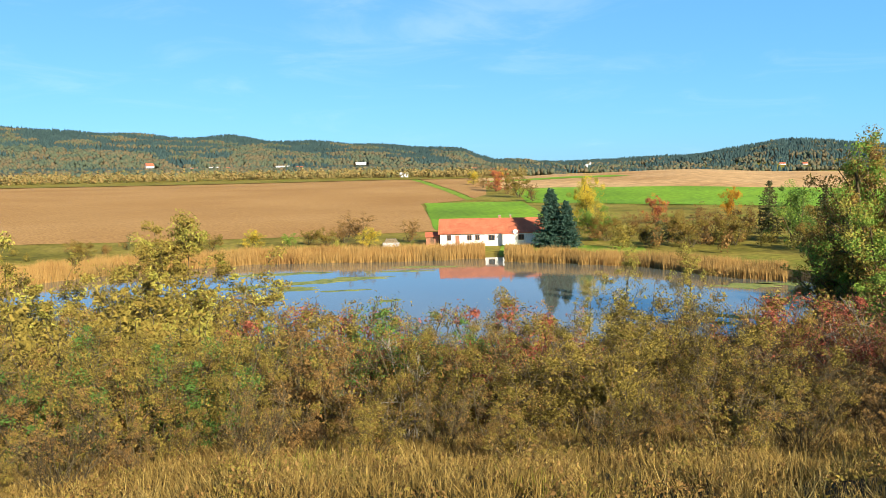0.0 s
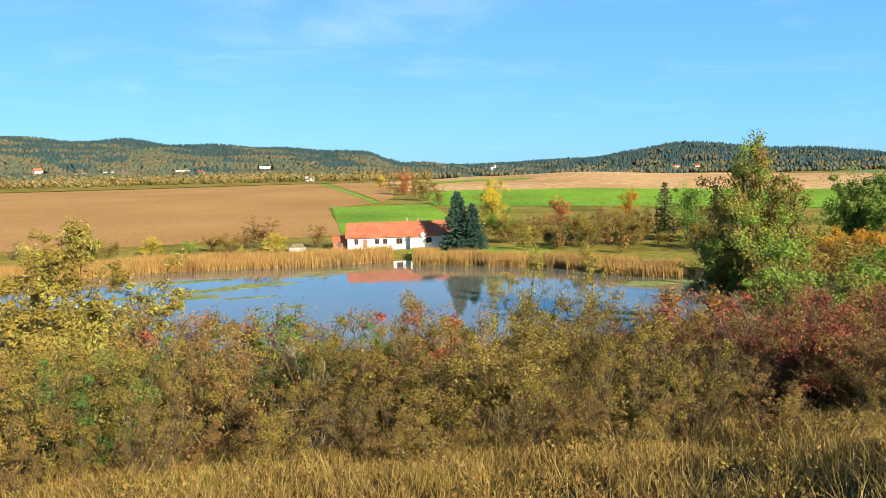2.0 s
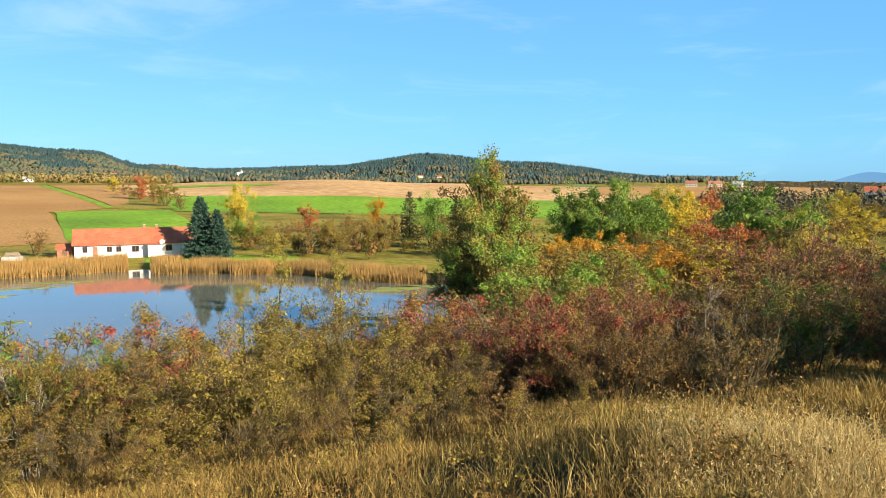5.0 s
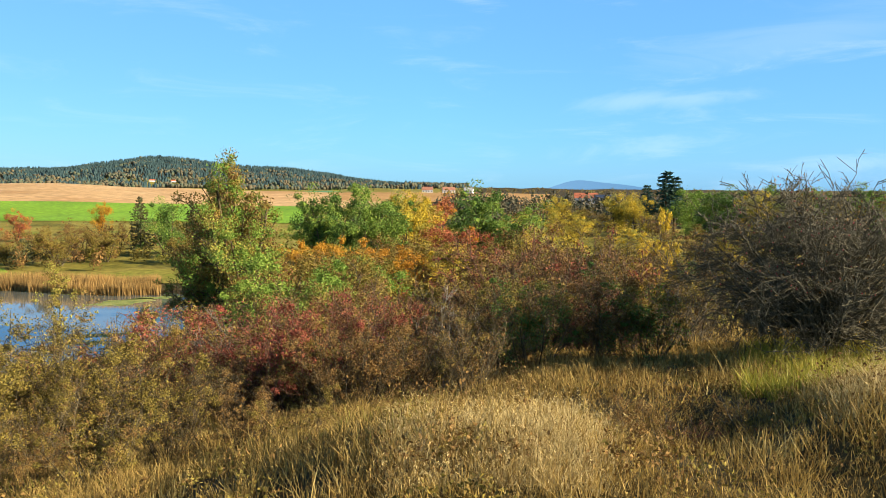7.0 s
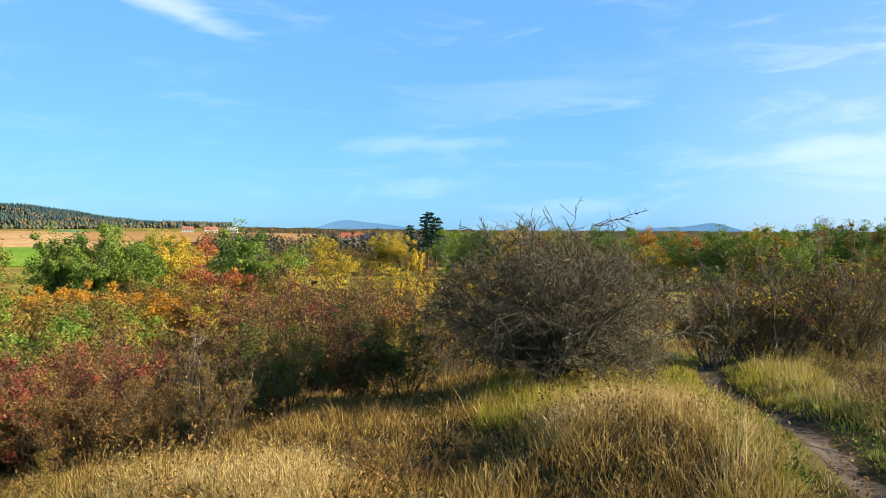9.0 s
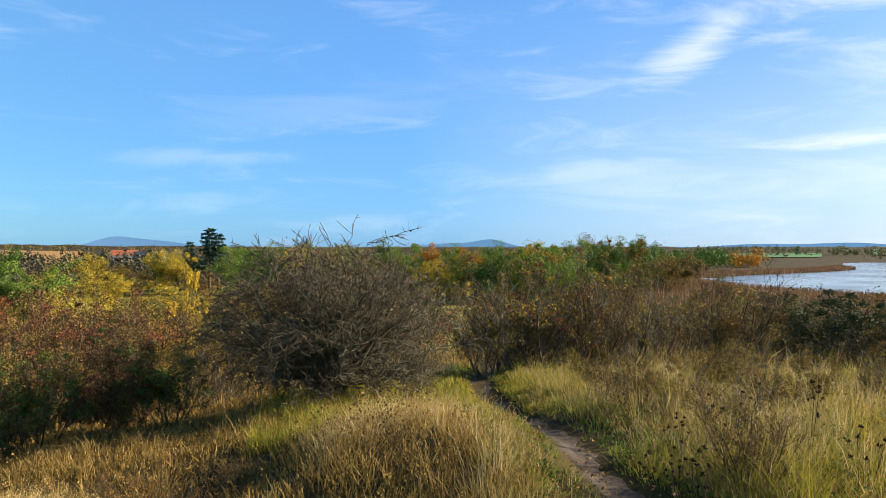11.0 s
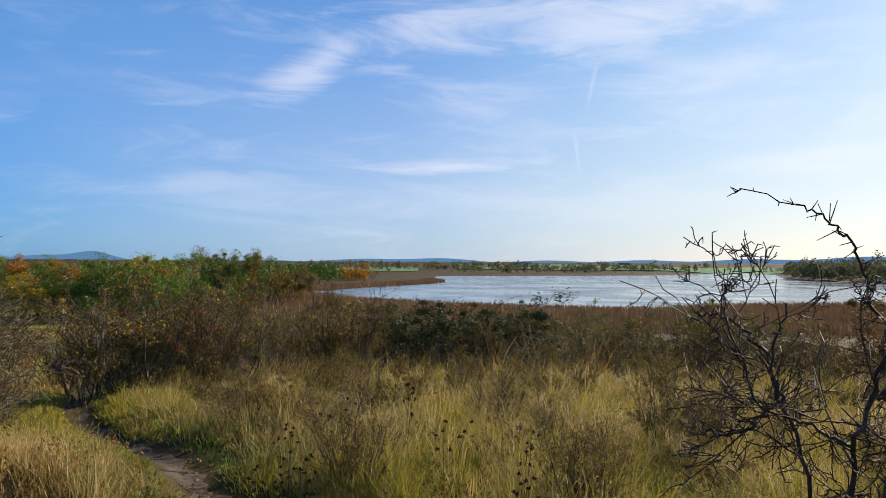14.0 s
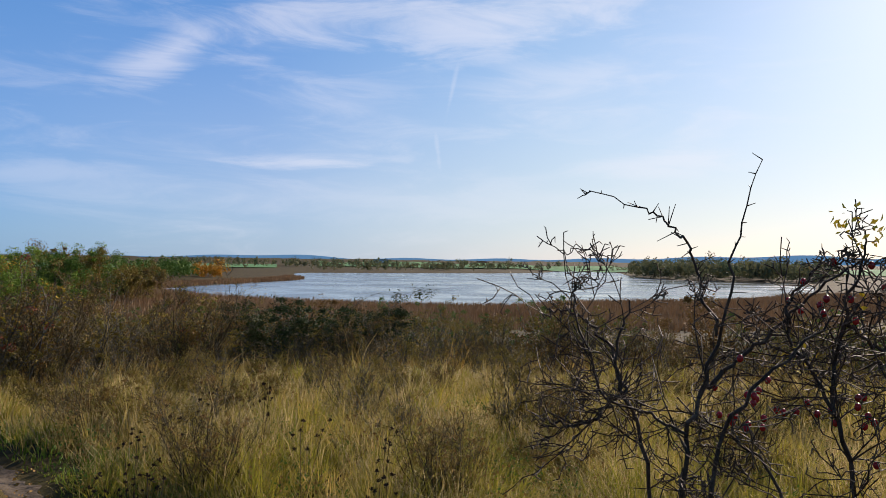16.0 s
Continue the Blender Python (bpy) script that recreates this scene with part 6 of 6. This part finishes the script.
# ---------------------------------------------------------------- grass
def grass(name, label, material, tufts, per, az0, az1, d0, d1, high, width, seed, keep=None, power=1.0, radius=0.09):
    """Tussocks: blades that arch outwards from scattered centres."""
    rng = np.random.default_rng(seed)
    n = tufts * 2
    a = np.radians(rng.uniform(az0, az1, n))
    d = d0 + (d1 - d0) * rng.random(n) ** power
    x, y = d * np.sin(a), d * np.cos(a)
    ok = path_gap(x, y) > 0.30
    if keep is not None:
        ok &= keep(x, y, rng)
    x, y = x[ok][:tufts], y[ok][:tufts]
    clump = np.clip(1 + 0.75 * wave(x, y, 1.3, 12) + 0.6 * wave(x, y, 4.0, 13), 0.25, 2.1)
    tall = high * rng.uniform(0.55, 1.25, len(x)) * clump * np.clip((path_gap(x, y) - 0.1) / 0.8, 0.3, 1)
    k = np.repeat(np.arange(len(x)), int(per * 1.4))
    m = len(k)
    turn = rng.uniform(0, 2 * math.pi, m)
    off = np.abs(rng.normal(size=m))
    bx, by = x[k] + np.cos(turn) * off * radius, y[k] + np.sin(turn) * off * radius
    turn = turn + rng.normal(size=m) * 0.5
    h = tall[k] * rng.uniform(0.5, 1.15, m)
    w = 0.68 * width * rng.uniform(0.6, 1.4, m) * np.clip(np.hypot(bx, by) / 7, 0.7, 3)
    stalk = rng.random(m) < 0.10
    h = np.where(stalk, h * 1.5, h)
    w = np.where(stalk, w * 0.6, w)
    v, f = blades(rng, bx, by, land(bx, by) - 0.02, h, w, np.clip(off * 0.34 + rng.uniform(-0.1, 0.3, m), 0, 1.0), np.where(stalk, 0.08, rng.uniform(0.0, 1.0, m) ** 1.6 * 0.85), turn)
    # loose seed heads on the stalks
    tips = np.repeat(v.reshape(-1, 5, 3)[stalk, 4], 4, 0)
    tips = tips + rng.normal(size=tips.shape) * np.array([0.006, 0.006, 0.018])
    v, f = join((v, f), leaves_at(rng, tips, 0.007, -0.6, 2.4, None, True))
    tagged(new(name, mesh_of(name, v, f, material)), label, "grass", kind="stuff")


def hollow(x, y, rng, low=-0.3):
    """Thinner growth in the dip of the slope and in its dark gaps."""
    a, d = az_of(x, y), np.hypot(x, y)
    dip = np.exp(-((a - 62.5) / 5.5) ** 2 - ((d - 7.2) / 2.0) ** 2)
    return (rng.random(len(x)) > dip * 0.85) & (wave(x, y, 1.0, 41) + 0.6 * wave(x, y, 2.7, 42) > low)


grass("grass", "tall dry straw-coloured grass on the slope", GRASS, 3800, 13, -40, 88, 2.8, 16, 0.17, 0.0085, 101, hollow, 1.0, 0.07)


def undergrowth(label, material, count, az0, az1, d0, d1, high, width, seed, keep=None):
    rng = np.random.default_rng(seed)
    n = int(count * (1.7 if keep is None else 3.5))
    a = np.radians(rng.uniform(az0, az1, n))
    d = d0 + (d1 - d0) * rng.random(n)
    x, y = d * np.sin(a), d * np.cos(a)
    gap = path_gap(x, y)
    ok = (gap > 0.21 + 0.06 * wave(x, y, 0.7, 17)) & (wave(x, y, 0.75, 18) + 0.5 * wave(x, y, 2.1, 19) > -0.35)
    if keep is not None:
        ok &= keep(x, y, gap)
    x, y, gap = x[ok][:count], y[ok][:count], gap[ok][:count]
    n = len(x)
    h = high * rng.uniform(0.4, 1.3, n) * np.clip(1 + 0.5 * wave(x, y, 1.1, 14) + 0.4 * wave(x, y, 0.45, 15), 0.25, 2) * np.clip(gap / 0.7, 0.25, 1)
    v, f = spears(rng, x, y, land(x, y) - 0.01, h, width * rng.uniform(0.6, 1.5, n) * np.clip(np.hypot(x, y) / 6, 0.7, 3), rng.uniform(0, 1.1, n))
    tagged(new("grass", mesh_of("grass", v, f, material)), label, "grass", kind="stuff")


undergrowth("thick matted undergrowth of withered grass", GRASS, 130000, -40, 88, 2.6, 17, 0.13, 0.011, 106, lambda x, y, g: hollow(x, y, np.random.default_rng(3), -0.75))
undergrowth("thick straw undergrowth in the meadow", GRASS_PALE, 72000, 84, 152, 2.0, 17, 0.17, 0.012, 108, lambda x, y, g: g > 0.5)
undergrowth("short green turf beside the path", TURF, 40000, 40, 150, 1.8, 20, 0.15, 0.012, 109, lambda x, y, g: g < 0.85)
undergrowth("rough meadow grass behind the walker", GRASS_PALE, 24000, 150, 318, 1.2, 12, 0.2, 0.016, 116)
undergrowth("yellow-green grass under the thorn bush", GRASS_GREEN, 16000, 66, 86, 8.0, 14, 0.2, 0.012, 110)
undergrowth("patches of fresh green grass", GRASS_GREEN, 18000, -40, 150, 2.4, 16, 0.14, 0.013, 111, lambda x, y, g: wave(x, y, 2.6, 22) > np.where((az_of(x, y) > 44) & (az_of(x, y) < 86), 0.6, 0.25))

grass("grass", "short pale straw on the sunny mound", STRAW, 900, 20, 42, 57.5, 4.2, 7.6, 0.13, 0.008, 114, None, 1.0, 0.07)
grass("grass", "short pale straw on the mound by the path", STRAW, 600, 18, 72, 86, 6.2, 9.5, 0.15, 0.008, 115, None, 1.0, 0.07)
grass("grass", "green tussocks in the dry grass", GRASS_GREEN, 900, 22, 84, 150, 2.4, 15, 0.32, 0.010, 102, lambda x, y, r: wave(x, y, 3.5, 21) > 0.0)
grass("grass", "grey-straw meadow grass beside the path", GRASS_PALE, 2700, 14, 84, 152, 2.4, 16, 0.30, 0.0085, 103, lambda x, y, r: (path_gap(x, y) > 0.55) & (wave(x, y, 0.9, 51) + 0.7 * wave(x, y, 2.2, 52) > -0.25), 1.0, 0.07)
grass("grass", "yellow-green tussocks near the path", GRASS_GREEN, 600, 26, 92, 140, 2.4, 7, 0.30, 0.009, 107, lambda x, y, r: wave(x, y, 1.8, 31) > -0.1)
grass("grass", "large pale tussocks standing out of the slope", GRASS, 420, 30, -40, 88, 3.6, 13, 0.22, 0.009, 112, None, 0.9, 0.12)
grass("grass", "large straw tussocks standing out of the meadow", GRASS_PALE, 330, 34, 86, 152, 3.0, 13, 0.42, 0.010, 113, None, 0.9, 0.12)
grass("grass", "rough dry grass between the shrubs", GRASS, 2200, 12, -40, 150, 16, 60, 0.55, 0.012, 105, None, 1.6, 0.2)

# leafy weeds that stand in clumps between the grass
def weeds(label, key, count, az0, az1, d0, d1, high, size, seed, gap):
    rng = np.random.default_rng(seed)
    n = count * 6
    a, d = np.radians(rng.uniform(az0, az1, n)), d0 + (d1 - d0) * rng.random(n)
    x, y = d * np.sin(a), d * np.cos(a)
    clump = wave(x, y, 1.2, seed) + 0.7 * wave(x, y, 0.5, seed + 1)
    ok = (clump > gap) & (path_gap(x, y) > 0.3)
    x, y, clump = x[ok][:count], y[ok][:count], clump[ok][:count]
    z = land(x, y) + high * rng.random(len(x)) ** 0.7 * np.clip(0.3 + (clump - gap) * 1.6, 0.2, 1.3)
    v, f = leaves_at(rng, np.stack([x, y, z], 1), size, 0.3, 1.8)
    tagged(new("weeds", mesh_of("weeds", v, f, LEAF[key])), label, "weeds", kind="stuff")


weeds("clumps of dark green leafy weeds in the meadow", "deep", 12000, 88, 152, 2.6, 12, 0.28, 0.016, 401, 0.3)
weeds("clumps of withered brown weeds in the meadow", "brown", 16000, 88, 152, 2.6, 14, 0.46, 0.014, 411, 0.25)
weeds("withered brown weeds on the slope", "brown", 16000, -40, 88, 3.2, 11, 0.26, 0.018, 421, 0.3)
weeds("olive weeds on the slope", "olive", 12000, -40, 88, 3.2, 11, 0.22, 0.017, 431, 0.35)

# ---------------------------------------------------------------- path
pv, pf = [], []
tang = np.gradient(PATH_FINE, axis=0)
nrm = unit(np.stack([tang[:, 1], -tang[:, 0]], 1))
cols = np.linspace(-1, 1, 9)
for k, (p, q) in enumerate(zip(PATH_FINE, nrm)):
    half = 0.17 + 0.04 * math.sin(k * 0.37) + 0.03 * math.sin(k * 0.9)
    for c in cols:
        w = p + q * c * half
        pv.append((w[0], w[1], 0))
pv = np.array(pv)
pv[:, 2] = land(pv[:, 0], pv[:, 1]) + np.tile(0.014 - 0.05 * np.abs(cols) ** 4, len(PATH_FINE))
for k in range(len(PATH_FINE) - 1):
    for j in range(8):
        i = k * 9 + j
        pf.append((i, i + 1, i + 10, i + 9))
tagged(new("path", mesh_of("path", pv, pf, SOIL, True)), "narrow trodden earth path through the grass", "path", kind="structure")

# ---------------------------------------------------------------- village and far buildings
def cottage(name, label, azimuth, dist, wide, deep, eave, ridge, walls, roof, turn):
    x, y = at(azimuth, dist)
    top = tagged(new(name), label, "house", "far village houses")
    top.matrix_basis = pose(x, y, ground_z(x, y), 0, 0, turn - azimuth)
    gable_walls(top, -wide / 2, wide / 2, 0, deep, -2, eave, ridge, walls)
    gable_roof(top, -wide / 2, wide / 2, 0, deep, eave + 0.15, ridge + 0.3, 0.5, roof)
    n = max(2, int(wide / 3))
    for k in range(n):
        wx = -wide / 2 + wide * (k + 0.5) / n
        box_part("window", (wx - 0.6, wx + 0.6, -0.08, 0.04, eave * 0.35, eave * 0.35 + 1.3), GLASS, top)
    return top


for a, d, w, e, r, wm, rm, t in HOUSES:
    cottage("cottage", "small distant village house with a pitched roof", a, d, w, 9, e, r, wm, rm, t)
ch_x, ch_y = at(10.6, 2330)
church = tagged(new("church"), "white distant church with a tower on the hill saddle", "church")
church.matrix_basis = pose(ch_x, ch_y, ground_z(ch_x, ch_y) + 9, 0, 0, 15) @ Matrix.Scale(0.55, 4)
gable_walls(church, -14, 10, 0, 12, -8, 10, 17, WHITE)
gable_roof(church, -14, 10, 0, 12, 10.3, 17.6, 0.6, GREY)
tw = box_part("tower", (10.2, 17, 2, 9, -8, 22), WHITE, church)
bm = bmesh.new()
bmesh.ops.create_cone(bm, cap_ends=True, segments=4, radius1=5.4, radius2=0.3, depth=10, matrix=Matrix.Translation((13.6, 5.5, 27.05)) @ Matrix.Rotation(radians(45), 4, "Z"))
part("spire", bm, GREY, tw)

# ---------------------------------------------------------------- floating weed on the pond
WEED = ramp_material("floating pond weed", [(0.10, 0.13, 0.03), (0.22, 0.25, 0.05), (0.32, 0.30, 0.08)], rough=0.7, scale=0.8, fine=6, source="noise")


def weed_mat(azimuth, dist, long, wide, seed):
    rng = np.random.default_rng(seed)
    x, y = at(azimuth, dist)
    a = np.linspace(0, 2 * math.pi, 40, endpoint=False)
    r = 1 + 0.25 * np.sin(a * 2 + rng.uniform(0, 6)) + 0.2 * np.sin(a * 5 + rng.uniform(0, 6)) + 0.12 * np.sin(a * 9 + rng.uniform(0, 6))
    bm = bmesh.new()
    f = bm.faces.new([bm.verts.new((long * k * math.cos(t), wide * k * math.sin(t), 0)) for t, k in zip(a, r)])
    up_ = bmesh.ops.extrude_face_region(bm, geom=[f])
    for v in up_["geom"]:
        if isinstance(v, bmesh.types.BMVert):
            v.co = v.co * 0.94 + Vector((0, 0, 0.03))
    bmesh.ops.recalc_face_normals(bm, faces=bm.faces[:])
    me = bpy.data.meshes.new("pond_weed")
    bm.to_mesh(me)
    bm.free()
    me.materials.append(WEED)
    ob = tagged(new("pond_weed", me), "flat yellow-green mat of weed floating on the pond", "pond weed", "weed mats")
    ob.matrix_basis = pose(x, y, WATER_Z + 0.005, 0, 0, -azimuth + rng.uniform(-8, 8))


for a, d, lg, wd in ((-6.5, 128, 6, 1.5), (-9.5, 125, 5, 2.2), (-11, 118, 3.5, 2.0), (-4.2, 103, 1.6, 0.7), (-3, 136, 4, 1.0), (-7.5, 114, 3, 0.8), (-1.2, 142, 5, 1.2), (-12, 138, 7, 2), (21.6, 118, 4.5, 2.4), (24.0, 121, 3.5, 1.5), (20.8, 92, 3, 1.2), (19.5, 88, 2.2, 0.9), (-14, 108, 4, 1.2), (-16, 122, 6, 1.5)):
    weed_mat(a, d, lg, wd, int(a * 10) + 900)

# ---------------------------------------------------------------- dried flower heads in the meadow
DRY = ramp_material("dark dried flower heads", [(0.025, 0.018, 0.014), (0.06, 0.042, 0.03), (0.10, 0.07, 0.05)], rough=0.9, scale=8, spec=0.1)


def dried_flower_meshes(seed):
    rng = np.random.default_rng(seed)
    segs, heads = [], []
    for _ in range(int(rng.integers(2, 4))):
        a = rng.uniform(0, 6.28)
        tilt = rng.uniform(0.05, 0.25)
        p = np.array([0.02 * math.cos(a), 0.02 * math.sin(a), 0])
        for k in range(5):
            q = p + np.array([math.cos(a) * tilt, math.sin(a) * tilt, 1]) * 0.18 * rng.uniform(0.8, 1.1)
            segs.append((p, q, 0.0035, 0.003))
            if k > 1:
                b = rng.uniform(0, 6.28)
                e = q + np.array([math.cos(b) * 0.09, math.sin(b) * 0.09, 0.12])
                segs.append((q, e, 0.002, 0.0015))
                heads.append(e)
            p = q
        heads.append(p)
    a4 = [np.array([s[i] for s in segs]) for i in range(4)]
    ray_p, ray_q = [], []
    for h in heads:
        for _ in range(14):
            d = unit(rng.normal(size=3) + np.array([0, 0, 1.4]))
            ray_p.append(h)
            ray_q.append(h + d * rng.uniform(0.02, 0.04))
    n = len(ray_p)
    return mesh_of("stalk", *prisms(*a4), DRY), mesh_of("flower_head", *prisms(ray_p, ray_q, np.full(n, 0.0015), np.full(n, 0.006)), DRY)


for k in range(3):
    s_, h_ = dried_flower_meshes(300 + k)
    top = tagged(new("dried_flower"), "dark dried umbel flower with branching stalks in the meadow", "dried flower", "dried flowers")
    part("stalk", s_, None, top)
    part("flower_head", h_, None, top)["kind"] = "stuff"
    BUILT["umbel%d" % k] = (top, False)
urng = np.random.default_rng(8)
for k in range(10):
    a, d = urng.uniform(95, 116), urng.uniform(4.2, 8)
    x, y = at(a, d)
    stand("umbel%d" % (k % 3), x, y, ground_z(x, y), urng.uniform(0.5, 0.7), urng.uniform(0, 360))

for key, (ob, used) in BUILT.items():
    if not used:
        for o in (*ob.children_recursive, ob):
            bpy.data.objects.remove(o)

# ---------------------------------------------------------------- log pile by the farmhouse
LOG = plain("pale cut wood", (0.30, 0.23, 0.14), 0.85, 6, 0.25)
pile = tagged(new("log_pile"), "low stack of pale cut logs beside the reeds", "log pile")
lx, ly = at(-3.95, 176)
pile.matrix_basis = pose(lx, ly, ground_z(lx, ly) + 0.9, 0, 0, 4)
for row in range(3):
    for k in range(9 - row):
        bm = bmesh.new()
        bmesh.ops.create_cone(bm, cap_ends=True, segments=8, radius1=0.16, radius2=0.15, depth=2.2 + 0.2 * ((k + row) % 3), matrix=Matrix.Translation(((k + row * 0.5 - 4) * 0.34, 0, 0.16 + row * 0.29)) @ Matrix.Rotation(radians(90), 4, "X"))
        part("log", bm, LOG, pile)
bm = bmesh.new()
box(bm, -1.9, 1.9, -1.2, 1.2, -1.2, 0.0)
part("base", bm, GREY, pile)
